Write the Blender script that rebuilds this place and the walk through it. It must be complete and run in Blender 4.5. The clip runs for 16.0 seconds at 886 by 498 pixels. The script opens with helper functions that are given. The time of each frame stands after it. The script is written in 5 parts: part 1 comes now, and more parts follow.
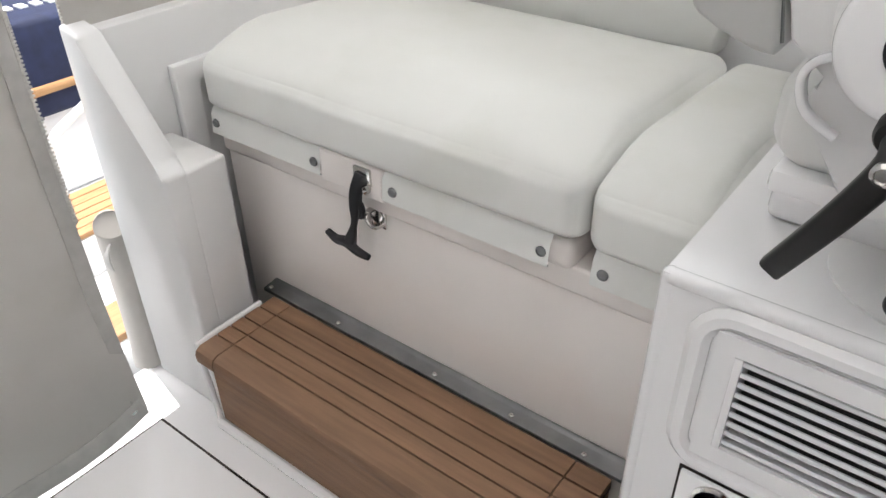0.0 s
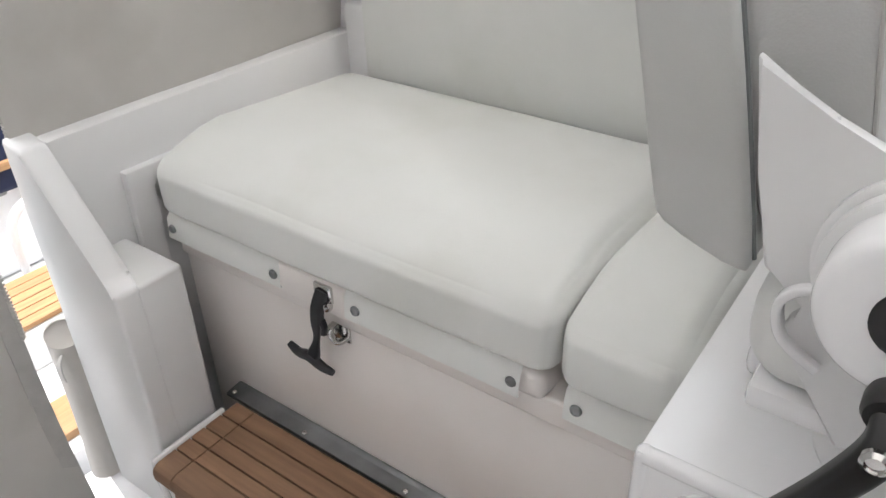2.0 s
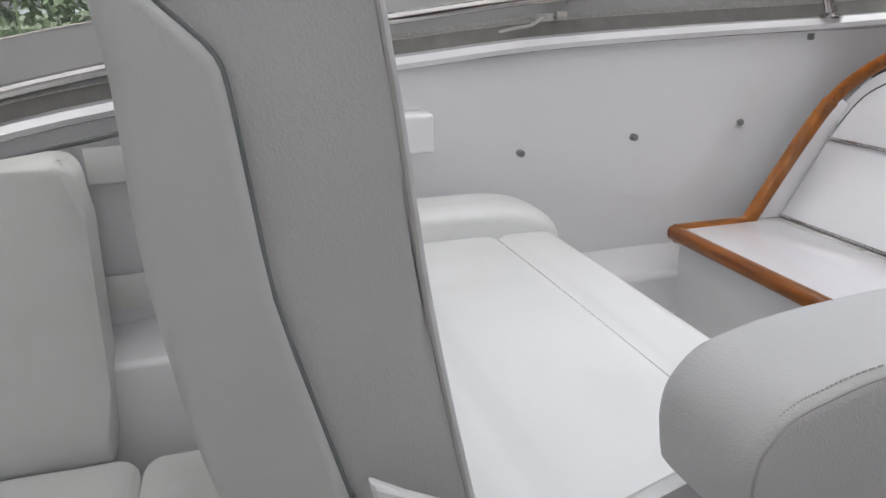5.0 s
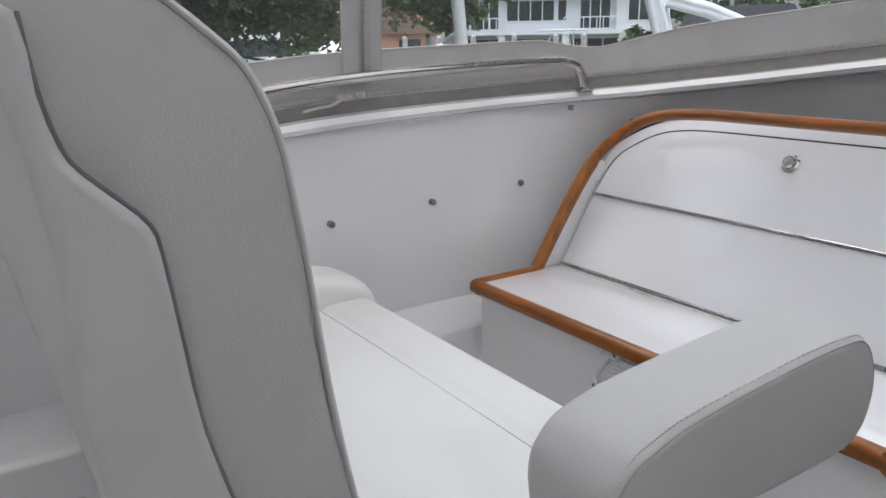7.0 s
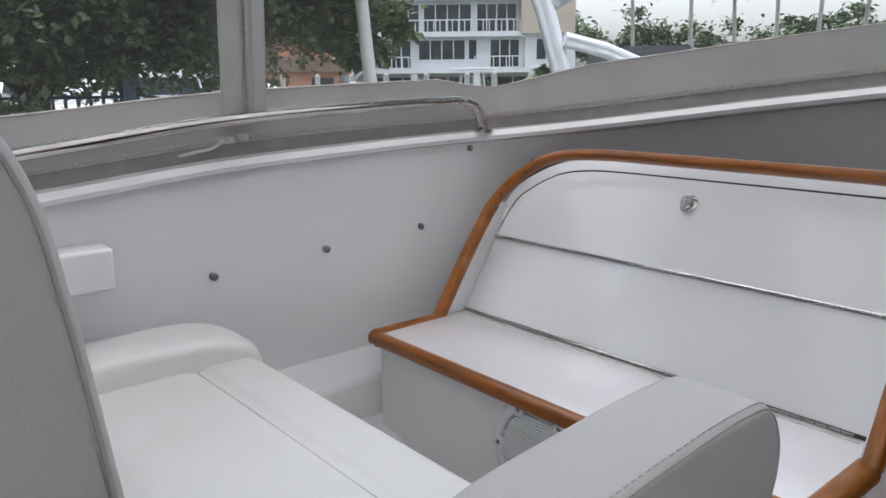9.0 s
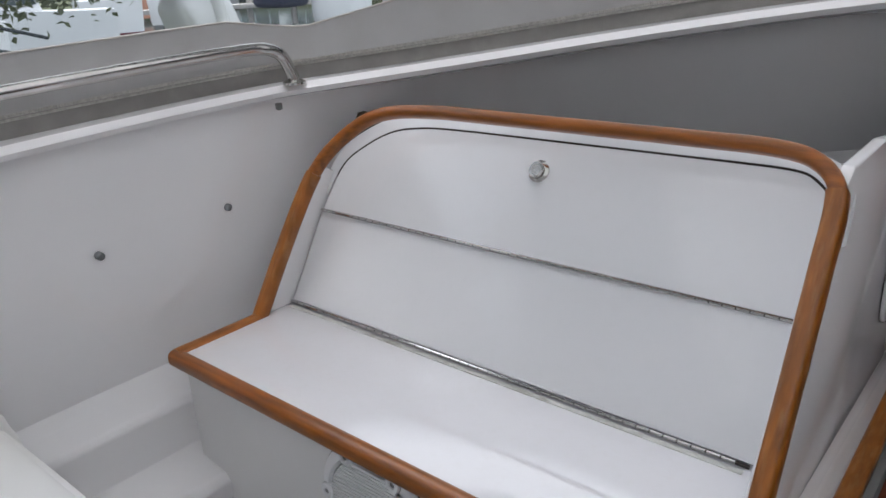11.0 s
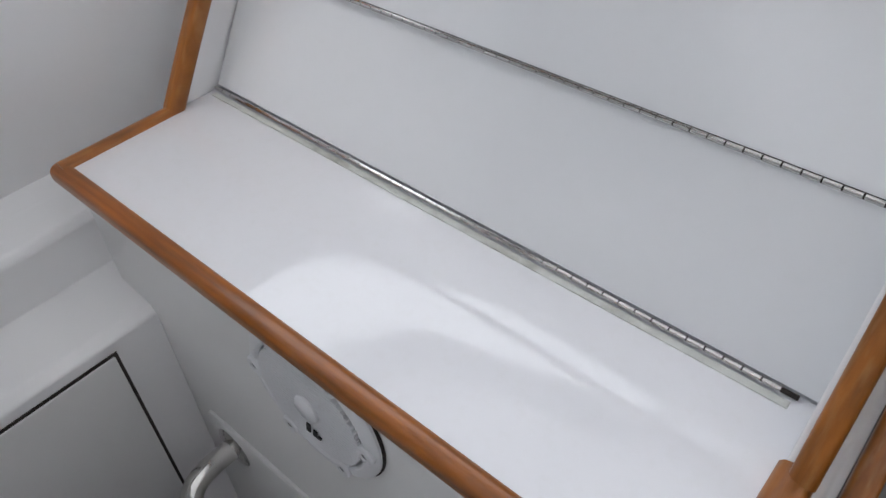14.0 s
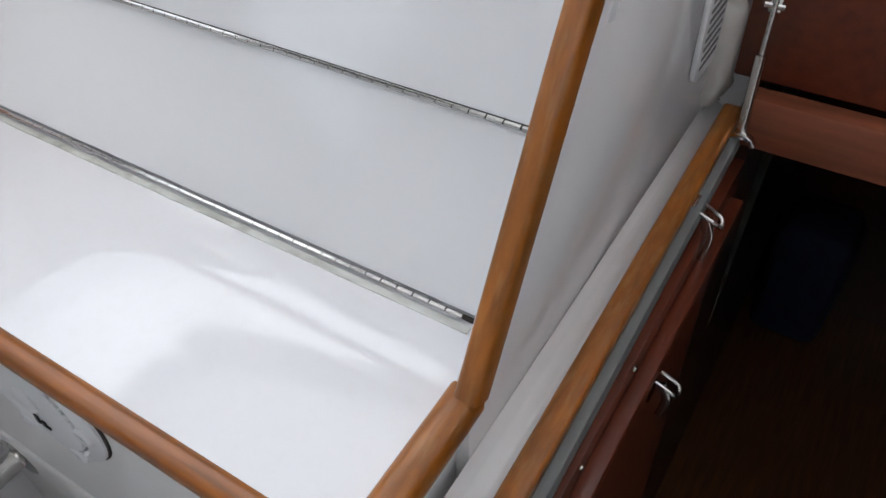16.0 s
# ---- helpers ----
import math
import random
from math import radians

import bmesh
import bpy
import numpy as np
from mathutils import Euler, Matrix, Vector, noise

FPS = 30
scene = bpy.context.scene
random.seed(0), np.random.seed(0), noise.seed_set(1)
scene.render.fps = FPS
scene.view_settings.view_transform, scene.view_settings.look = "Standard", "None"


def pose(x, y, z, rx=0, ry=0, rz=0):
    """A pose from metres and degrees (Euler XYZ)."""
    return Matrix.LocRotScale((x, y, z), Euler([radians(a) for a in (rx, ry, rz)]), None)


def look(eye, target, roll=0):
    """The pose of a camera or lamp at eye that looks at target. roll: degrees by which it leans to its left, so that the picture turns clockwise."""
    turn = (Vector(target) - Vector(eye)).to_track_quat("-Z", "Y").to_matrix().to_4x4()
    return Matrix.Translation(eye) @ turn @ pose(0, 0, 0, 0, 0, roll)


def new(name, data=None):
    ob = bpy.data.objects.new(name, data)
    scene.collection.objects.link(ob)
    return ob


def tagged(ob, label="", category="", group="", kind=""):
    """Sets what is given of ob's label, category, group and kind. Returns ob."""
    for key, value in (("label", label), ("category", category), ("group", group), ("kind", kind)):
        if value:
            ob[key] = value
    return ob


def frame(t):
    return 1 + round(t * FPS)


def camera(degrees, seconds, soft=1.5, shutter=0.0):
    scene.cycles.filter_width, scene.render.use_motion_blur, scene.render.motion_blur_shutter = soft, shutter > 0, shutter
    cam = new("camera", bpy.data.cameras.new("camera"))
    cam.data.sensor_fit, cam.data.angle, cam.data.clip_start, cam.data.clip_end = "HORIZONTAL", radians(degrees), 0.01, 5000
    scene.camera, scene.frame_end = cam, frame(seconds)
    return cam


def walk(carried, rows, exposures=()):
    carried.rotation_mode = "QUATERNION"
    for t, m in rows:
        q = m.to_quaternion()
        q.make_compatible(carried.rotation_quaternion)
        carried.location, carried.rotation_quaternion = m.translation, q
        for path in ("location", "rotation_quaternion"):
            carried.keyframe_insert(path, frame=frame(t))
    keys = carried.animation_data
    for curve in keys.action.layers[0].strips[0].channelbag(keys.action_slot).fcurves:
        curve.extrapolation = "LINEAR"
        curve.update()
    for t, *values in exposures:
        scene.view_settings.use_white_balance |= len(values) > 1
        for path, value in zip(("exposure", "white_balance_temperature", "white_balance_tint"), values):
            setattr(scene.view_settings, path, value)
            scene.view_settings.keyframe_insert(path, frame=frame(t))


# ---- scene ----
cam = camera(60.9, 16.0)
PATH = [
    (0, (0.181, 0.309, 1.403), (-1.118, -0.701, 0.266), -0.8),
    (0.5, (0.133, 0.315, 1.416), (-1.161, -0.684, 0.264), -0.7),
    (1, (0.118, 0.318, 1.426), (-1.181, -0.686, 0.282), -0.9),
    (1.5, (0.096, 0.298, 1.448), (-1.212, -0.712, 0.322), -1.2),
    (2, (0.07, 0.26, 1.483), (-1.293, -0.739, 0.413), -1.2),
    (2.5, (0.052, 0.227, 1.508), (-1.469, -0.634, 0.535), -0.7),
    (3, (0.039, 0.215, 1.538), (-1.686, -0.255, 0.641), -2.1),
    (3.5, (0.022, 0.207, 1.554), (-1.797, 0.11, 0.729), -1.6),
    (4, (0.004, 0.207, 1.565), (-1.853, 0.318, 0.831), -1.4),
    (4.5, (-0.005, 0.145, 1.582), (-1.877, 0.374, 0.916), -0.8),
    (5, (-0.016, 0.112, 1.589), (-1.835, 0.65, 0.956), -1.0),
    (7.5, (0.011, 0.031, 1.658), (-1.571, 1.147, 1.154), -0.7),
    (8, (0.011, 0.05, 1.66), (-1.539, 1.218, 1.181), -0.6),
    (8.5, (0.021, 0.1, 1.663), (-1.508, 1.299, 1.193), -0.7),
    (9, (-0.034, 0.118, 1.651), (-1.527, 1.374, 1.212), -0.7),
    (9.5, (-0.075, 0.158, 1.701), (-1.499, 1.486, 1.24), -0.9),
    (12, (-0.31, 0.551, 1.721), (-1.418, 1.941, 0.804), -2.8),
    (12.5, (-0.388, 0.591, 1.706), (-1.433, 1.947, 0.672), -1.7),
    (13, (-0.378, 0.612, 1.689), (-1.41, 1.817, 0.471), -2.9),
    (13.5, (-0.375, 0.635, 1.697), (-1.385, 1.74, 0.37), -3.2),
    (14, (-0.344, 0.678, 1.708), (-1.336, 1.745, 0.338), -2.8),
    (14.5, (-0.305, 0.738, 1.708), (-1.276, 1.789, 0.311), -2.2),
    (15, (-0.256, 0.762, 1.714), (-1.184, 1.814, 0.288), -2.4),
    (15.5, (-0.208, 0.764, 1.708), (-1.089, 1.862, 0.287), -2.3),
    (16, (-0.164, 0.774, 1.68), (-0.966, 1.964, 0.287), -2.8),
]
LIGHT_ROWS = [(0, 1.10, 6700, 11), (2, 0.93, 6650, 11.5), (3.5, 0.48, 6500, 12.5), (5, 0.39, 6400, 13), (9.5, 0.12, 6300, 13), (13.5, 0.10, 6250, 12), (16, 0.38, 6300, 11)]
walk(cam, [(t, look(eye, target, roll)) for t, eye, target, roll in PATH], [(t, s + 1.1, k, g) for t, s, k, g in LIGHT_ROWS])

# ---- world, sun, exposure ----
world = bpy.data.worlds.new("sky")
scene.world = world
world.use_nodes = True
wn, wl = world.node_tree.nodes, world.node_tree.links
sky = wn.new("ShaderNodeTexSky")
sky.sky_type, sky.sun_disc = "NISHITA", False
sky.sun_elevation, sky.sun_rotation = radians(82), radians(309)
sky.air_density, sky.dust_density, sky.ozone_density = 1.0, 4.0, 1.0
tint = wn.new("ShaderNodeHueSaturation")
tint.inputs["Saturation"].default_value = 0.22
wl.new(sky.outputs["Color"], tint.inputs["Color"])
wl.new(tint.outputs["Color"], wn["Background"].inputs["Color"])
wn["Background"].inputs["Strength"].default_value = 0.15

sun = new("sun", bpy.data.lights.new("sun", "SUN"))
sun.data.energy, sun.data.angle, sun.data.color = 0.5, radians(75), (1.0, 0.97, 0.93)
sun.matrix_world = look((0, 0, 30), (3, -2.5, 0))


# ---- materials ----
def material(name, color, rough=0.5, metal=0.0, spread=0.06, scale=8.0, bump=0.0, bump_scale=200.0, coat=0.0, dirt=None, dirt_scale=3.0,
             dirt_amount=0.3, stretch=None, vary=0.0):
    m = bpy.data.materials.new(name)
    m.use_nodes = True
    n, l = m.node_tree.nodes, m.node_tree.links
    b = n["Principled BSDF"]
    b.inputs["Roughness"].default_value, b.inputs["Metallic"].default_value = rough, metal
    b.inputs["Coat Weight"].default_value = coat
    b.inputs["Coat Roughness"].default_value = 0.08
    co = n.new("ShaderNodeTexCoord")
    src = co.outputs["Object"]
    if stretch:
        mp = n.new("ShaderNodeMapping")
        mp.inputs["Scale"].default_value = stretch
        l.new(src, mp.inputs["Vector"])
        src = mp.outputs["Vector"]
    tex = n.new("ShaderNodeTexNoise")
    tex.inputs["Scale"].default_value, tex.inputs["Detail"].default_value = scale, 6
    l.new(src, tex.inputs["Vector"])
    ramp = n.new("ShaderNodeValToRGB")
    ramp.color_ramp.elements[0].position, ramp.color_ramp.elements[1].position = 0.3, 0.7
    ramp.color_ramp.elements[0].color = (*[max(0, c * (1 - spread)) for c in color], 1)
    ramp.color_ramp.elements[1].color = (*[min(1, c * (1 + spread)) for c in color], 1)
    l.new(tex.outputs["Fac"], ramp.inputs["Fac"])
    out = ramp.outputs["Color"]
    if vary:
        info = n.new("ShaderNodeObjectInfo")
        hsv = n.new("ShaderNodeHueSaturation")
        mr = n.new("ShaderNodeMapRange")
        mr.inputs["To Min"].default_value, mr.inputs["To Max"].default_value = 1 - vary, 1 + vary
        l.new(info.outputs["Random"], mr.inputs["Value"])
        l.new(mr.outputs["Result"], hsv.inputs["Value"])
        l.new(out, hsv.inputs["Color"])
        out = hsv.outputs["Color"]
    if dirt:
        t2 = n.new("ShaderNodeTexNoise")
        t2.inputs["Scale"].default_value, t2.inputs["Detail"].default_value = dirt_scale, 9
        l.new(src, t2.inputs["Vector"])
        r2 = n.new("ShaderNodeValToRGB")
        r2.color_ramp.elements[0].position, r2.color_ramp.elements[1].position = 0.5, 0.72
        r2.color_ramp.elements[0].color = (0, 0, 0, 1)
        r2.color_ramp.elements[1].color = (dirt_amount, dirt_amount, dirt_amount, 1)
        l.new(t2.outputs["Fac"], r2.inputs["Fac"])
        mix = n.new("ShaderNodeMix")
        mix.data_type = "RGBA"
        l.new(r2.outputs["Color"], mix.inputs["Factor"])
        l.new(out, mix.inputs[6])
        mix.inputs[7].default_value = (*dirt, 1)
        out = mix.outputs[2]
    l.new(out, b.inputs["Base Color"])
    if bump:
        t3 = n.new("ShaderNodeTexNoise")
        t3.inputs["Scale"].default_value, t3.inputs["Detail"].default_value = bump_scale, 4
        l.new(src, t3.inputs["Vector"])
        bp = n.new("ShaderNodeBump")
        bp.inputs["Strength"].default_value, bp.inputs["Distance"].default_value = bump, 0.002
        l.new(t3.outputs["Fac"], bp.inputs["Height"])
        l.new(bp.outputs["Normal"], b.inputs["Normal"])
    return m


def leather(name, color, grain=240.0, strength=0.35):
    """Upholstery vinyl with a pebbled grain."""
    m = material(name, color, 0.5, spread=0.03, scale=3.0, dirt=(color[0] * 0.82, color[1] * 0.82, color[2] * 0.76), dirt_scale=5, dirt_amount=0.35)
    n, l = m.node_tree.nodes, m.node_tree.links
    co = n.new("ShaderNodeTexCoord")
    v = n.new("ShaderNodeTexVoronoi")
    v.inputs["Scale"].default_value = grain
    l.new(co.outputs["Object"], v.inputs["Vector"])
    w = n.new("ShaderNodeTexNoise")
    w.inputs["Scale"].default_value, w.inputs["Detail"].default_value = 7.0, 3
    l.new(co.outputs["Object"], w.inputs["Vector"])
    b1, b2 = n.new("ShaderNodeBump"), n.new("ShaderNodeBump")
    b1.inputs["Strength"].default_value, b1.inputs["Distance"].default_value = 0.1, 0.012
    b2.inputs["Strength"].default_value, b2.inputs["Distance"].default_value = strength, 0.001
    l.new(w.outputs["Fac"], b1.inputs["Height"])
    l.new(v.outputs["Distance"], b2.inputs["Height"])
    l.new(b1.outputs["Normal"], b2.inputs["Normal"])
    l.new(b2.outputs["Normal"], n["Principled BSDF"].inputs["Normal"])
    return m


def clear_sheet(name, alpha=0.010):
    """Clear vinyl: see-through, slightly milky, with a weak gloss."""
    m = bpy.data.materials.new(name)
    m.use_nodes = True
    n, l = m.node_tree.nodes, m.node_tree.links
    n.remove(n["Principled BSDF"])
    tr, gl, mx, fr = (n.new("ShaderNodeBsdfTransparent"), n.new("ShaderNodeBsdfGlossy"), n.new("ShaderNodeMixShader"), n.new("ShaderNodeFresnel"))
    tr.inputs["Color"].default_value = (0.93, 0.95, 0.95, 1)
    gl.inputs["Roughness"].default_value = 0.06
    fr.inputs["IOR"].default_value = 1.3
    l.new(fr.outputs["Fac"], mx.inputs["Fac"])
    l.new(tr.outputs[0], mx.inputs[1])
    l.new(gl.outputs[0], mx.inputs[2])
    veil, df = n.new("ShaderNodeMixShader"), n.new("ShaderNodeBsdfTranslucent")
    df.inputs["Color"].default_value = (0.9, 0.92, 0.95, 1)
    veil.inputs["Fac"].default_value = alpha
    l.new(mx.outputs[0], veil.inputs[1])
    l.new(df.outputs[0], veil.inputs[2])
    l.new(veil.outputs[0], n["Material Output"].inputs["Surface"])
    return m


def cloth_lit(m, share, color=(0.86, 0.86, 0.85)):
    """Let a cloth or a leaf pass part of the light that falls on its other side."""
    n, l = m.node_tree.nodes, m.node_tree.links
    b, t, mx = n["Principled BSDF"], n.new("ShaderNodeBsdfTranslucent"), n.new("ShaderNodeMixShader")
    t.inputs["Color"].default_value = (*color, 1)
    mx.inputs["Fac"].default_value = share
    l.new(b.outputs[0], mx.inputs[1])
    l.new(t.outputs[0], mx.inputs[2])
    l.new(mx.outputs[0], n["Material Output"].inputs["Surface"])
    return m


GEL = material("white gelcoat", (0.84, 0.84, 0.85), 0.17, spread=0.015, scale=2.5, bump=0.02, bump_scale=5, coat=0.35)
GEL_SOFT = material("satin white paint", (0.74, 0.74, 0.74), 0.34, spread=0.03, scale=2.0, dirt=(0.62, 0.61, 0.58), dirt_scale=4, dirt_amount=0.25, bump=0.08, bump_scale=40)
GEL_WARM = material("warm white gelcoat", (0.85, 0.81, 0.785), 0.3, spread=0.025, scale=2.5, dirt=(0.7, 0.64, 0.6), dirt_scale=3, dirt_amount=0.3, bump=0.06, bump_scale=8, coat=0.2)
BOARD = material("white lacquered board", (0.74, 0.75, 0.77), 0.09, spread=0.02, scale=2.0, dirt=(0.6, 0.62, 0.6), dirt_scale=60, dirt_amount=0.05, coat=0.5)
SHELF = material("glossy white shelf", (0.80, 0.80, 0.83), 0.045, spread=0.012, scale=3.0, dirt=(0.6, 0.58, 0.5), dirt_scale=90, dirt_amount=0.06, coat=0.2)
CUSHION = leather("bench vinyl", (0.74, 0.75, 0.73), 420, 0.08)
SEAT = leather("seat vinyl", (0.76, 0.765, 0.755), 700, 0.1)
# back and armrest: greyer vinyl, darkened further for shade on the inboard side
SEAT_SMOOTH = leather("smooth back vinyl darkened for shade", (0.52, 0.525, 0.515), 700, 0.12)
SEAT_GRAIN = leather("grained seat vinyl darkened for shade", (0.50, 0.50, 0.495), 620, 0.22)
TEAK_RAW = material("weathered teak", (0.27, 0.155, 0.09), 0.62, spread=0.16, scale=6, bump=0.25, bump_scale=60, stretch=(14, 1, 14), dirt=(0.17, 0.09, 0.05), dirt_scale=2.0, dirt_amount=0.4, vary=0.14)
TEAK = material("varnished teak", (0.26, 0.078, 0.008), 0.28, spread=0.38, scale=9, bump=0.08, bump_scale=40, stretch=(1, 12, 12), coat=0.15)
TEAK_UP = material("varnished teak slanted", (0.28, 0.092, 0.012), 0.3, spread=0.35, scale=9, bump=0.1, bump_scale=40, stretch=(12, 2, 2), coat=0.12, dirt=(0.5, 0.3, 0.14), dirt_scale=14, dirt_amount=0.25)
CAULK = material("dark caulk", (0.03, 0.022, 0.018), 0.7)
STEEL = material("stainless steel", (0.62, 0.61, 0.59), 0.14, 1.0, spread=0.08, scale=30)
STEEL_DULL = material("brushed aluminium", (0.27, 0.28, 0.285), 0.42, 1.0, spread=0.15, scale=12, dirt=(0.2, 0.2, 0.2), dirt_scale=20)
STEEL_LEG = material("satin anodised pipe", (0.66, 0.68, 0.71), 0.3, 0.6, spread=0.06, scale=8)
RUBBER = material("black rubber", (0.015, 0.015, 0.018), 0.55, spread=0.2, scale=30, bump=0.1)
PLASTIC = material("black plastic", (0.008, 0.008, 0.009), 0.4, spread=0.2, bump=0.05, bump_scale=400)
GASKET = material("grey gasket", (0.16, 0.17, 0.17), 0.6)
CANVAS = material("off-white canvas", (0.56, 0.54, 0.51), 0.85, spread=0.05, scale=5, bump=0.35, bump_scale=700, dirt=(0.4, 0.38, 0.34), dirt_scale=6, dirt_amount=0.4)
CANVAS_GREY = material("light grey canvas", (0.52, 0.52, 0.52), 0.8, spread=0.04, scale=6, bump=0.3, bump_scale=700, dirt=(0.36, 0.35, 0.33), dirt_scale=7, dirt_amount=0.35)
ROOF_CLOTH = cloth_lit(material("white top cloth", (0.8, 0.8, 0.8), 0.8, spread=0.03, scale=5, bump=0.2, bump_scale=600), 0.6)
CANVAS_EDGE = material("canvas binding", (0.47, 0.46, 0.44), 0.85, spread=0.08, scale=30, bump=0.4, bump_scale=500)
cloth_lit(CANVAS, 0.12)
ZIP = material("zip teeth", (0.5, 0.49, 0.46), 0.6, spread=0.2, scale=200)
ZIP_TAPE = material("zip tape", (0.3, 0.29, 0.275), 0.85, spread=0.1, scale=30, bump=0.3, bump_scale=500)
VINYL_CLEAR = clear_sheet("clear vinyl")
SPEAKER = material("white speaker plastic", (0.72, 0.73, 0.75), 0.4, spread=0.02)
# inner cabin walls: the shade below deck is put into this near-black colour
MAHOGANY_SHADED = material("mahogany darkened as cabin shade", (0.028, 0.008, 0.004), 0.35, spread=0.3, scale=6, stretch=(10, 1, 10), coat=0.3)
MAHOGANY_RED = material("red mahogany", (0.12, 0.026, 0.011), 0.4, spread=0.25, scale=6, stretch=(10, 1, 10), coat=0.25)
NAVY = material("navy cloth", (0.008, 0.015, 0.05), 0.8, spread=0.2, scale=20, bump=0.3, bump_scale=300)


# ---- building helpers ----
def thing(name, at, label, category, group="", kind=""):
    ob = new(name)
    ob.location = at
    ob.empty_display_size = 0.05
    return tagged(ob, label, category, group, kind)


def base(ob):
    """Where a thing or a part stands in the world."""
    m = Matrix.Translation(ob.location)
    return base(ob.parent) @ ob.matrix_parent_inverse @ m if ob.parent else m


def part(name, bm, mat, parent=None, label="", smooth=35):
    """One mesh object, its vertices given in the world, under a thing or a part."""
    bmesh.ops.recalc_face_normals(bm, faces=bm.faces)
    me = bpy.data.meshes.new(name)
    if smooth:
        lim = radians(smooth)
        for f in bm.faces:
            f.smooth = True
        for e in bm.edges:
            e.smooth = len(e.link_faces) == 2 and e.calc_face_angle(0) < lim
    bm.to_mesh(me)
    bm.free()
    me.materials.append(mat)
    ob = new(name, me)
    if parent:
        ob.parent = parent
        ob.matrix_parent_inverse = base(parent).inverted()
    if label:
        ob["label"] = label
    return ob


def structure(name, bm, mat, label, category, smooth=35):
    return tagged(part(name, bm, mat, None, "", smooth), label, category, "", "structure")


def box(x0, x1, y0, y1, z0, z1, bevel=0.0, seg=2, bm=None):
    own = bm is None
    bm = bmesh.new() if own else bm
    vs = [bm.verts.new((x, y, z)) for z in (z0, z1) for y in (y0, y1) for x in (x0, x1)]
    fs = [bm.faces.new([vs[i] for i in q]) for q in ((0, 1, 3, 2), (4, 6, 7, 5), (0, 4, 5, 1), (2, 3, 7, 6), (0, 2, 6, 4), (1, 5, 7, 3))]
    if bevel:
        es = list({e for f in fs for e in f.edges})
        bmesh.ops.bevel(bm, geom=es, offset=bevel, segments=seg, affect="EDGES", profile=0.5)
    return bm


AX = {"x": lambda a, u, v: (a, u, v), "y": lambda a, u, v: (u, a, v), "z": lambda a, u, v: (u, v, a)}


def prism(pts, axis, a0, a1, bevel=0.0, seg=2, bm=None):
    """A polygon, given in the two other axes in their order, drawn out along an axis."""
    bm = bm or bmesh.new()
    lo = [bm.verts.new(AX[axis](a0, u, v)) for u, v in pts]
    hi = [bm.verts.new(AX[axis](a1, u, v)) for u, v in pts]
    fs = [bm.faces.new(lo), bm.faces.new(hi[::-1])]
    for i in range(len(pts)):
        j = (i + 1) % len(pts)
        fs.append(bm.faces.new((lo[i], hi[i], hi[j], lo[j])))
    if bevel:
        bmesh.ops.bevel(bm, geom=list({e for f in fs for e in f.edges}), offset=bevel, segments=seg, affect="EDGES", profile=0.5)
    return bm


def smooth_path(pts, n=8, closed=False):
    """Catmull-Rom through the points."""
    p = [Vector(q) for q in pts]
    out, m = [], len(p)
    for i in range(m if closed else m - 1):
        a, b, c, d = (p[(i - 1) % m] if closed or i else p[0], p[i], p[(i + 1) % m], p[(i + 2) % m] if closed or i + 2 < m else p[-1])
        for k in range(n):
            t = k / n
            out.append(0.5 * (2 * b + (c - a) * t + (2 * a - 5 * b + 4 * c - d) * t * t + (3 * b - a - 3 * c + d) * t ** 3))
    if not closed:
        out.append(p[-1])
    return out


def sweep(path, section, up=(0, 0, 1), closed=False, bm=None, scale=None):
    """A cross-section of (side, up) points drawn along a path."""
    bm = bm or bmesh.new()
    path = [Vector(p) for p in path]
    up, rings, m = Vector(up), [], len(path)
    for i, p in enumerate(path):
        a = path[i - 1] if i or closed else p
        b = path[(i + 1) % m] if i + 1 < m or closed else p
        d = (b - a).normalized()
        side = d.cross(up).normalized()
        top = side.cross(d).normalized()
        k = scale(i / max(1, m - 1)) if scale else 1
        rings.append([bm.verts.new(p + k * (side * s + top * t)) for s, t in section])
    c = len(section)
    for i in range(m if closed else m - 1):
        r, q = rings[i], rings[(i + 1) % m]
        for j in range(c):
            bm.faces.new((r[j], r[(j + 1) % c], q[(j + 1) % c], q[j]))
    if not closed:
        bm.faces.new(rings[0][::-1])
        bm.faces.new(rings[-1])
    return bm


def ring(r, n=12, sx=1.0, sy=1.0):
    return [(r * sx * math.cos(2 * math.pi * i / n), r * sy * math.sin(2 * math.pi * i / n)) for i in range(n)]


def rounded(w, h, r, n=4):
    """A rounded rectangle about the middle, as points."""
    out = []
    for cx, cy, a in ((w / 2 - r, h / 2 - r, 0), (-w / 2 + r, h / 2 - r, 90), (-w / 2 + r, -h / 2 + r, 180), (w / 2 - r, -h / 2 + r, 270)):
        out += [(cx + r * math.cos(radians(a + 90 * i / n)), cy + r * math.sin(radians(a + 90 * i / n))) for i in range(n + 1)]
    return out


def tube(path, r, n=12, up=(0, 0, 1), bm=None):
    return sweep(path, ring(r, n), up, bm=bm)


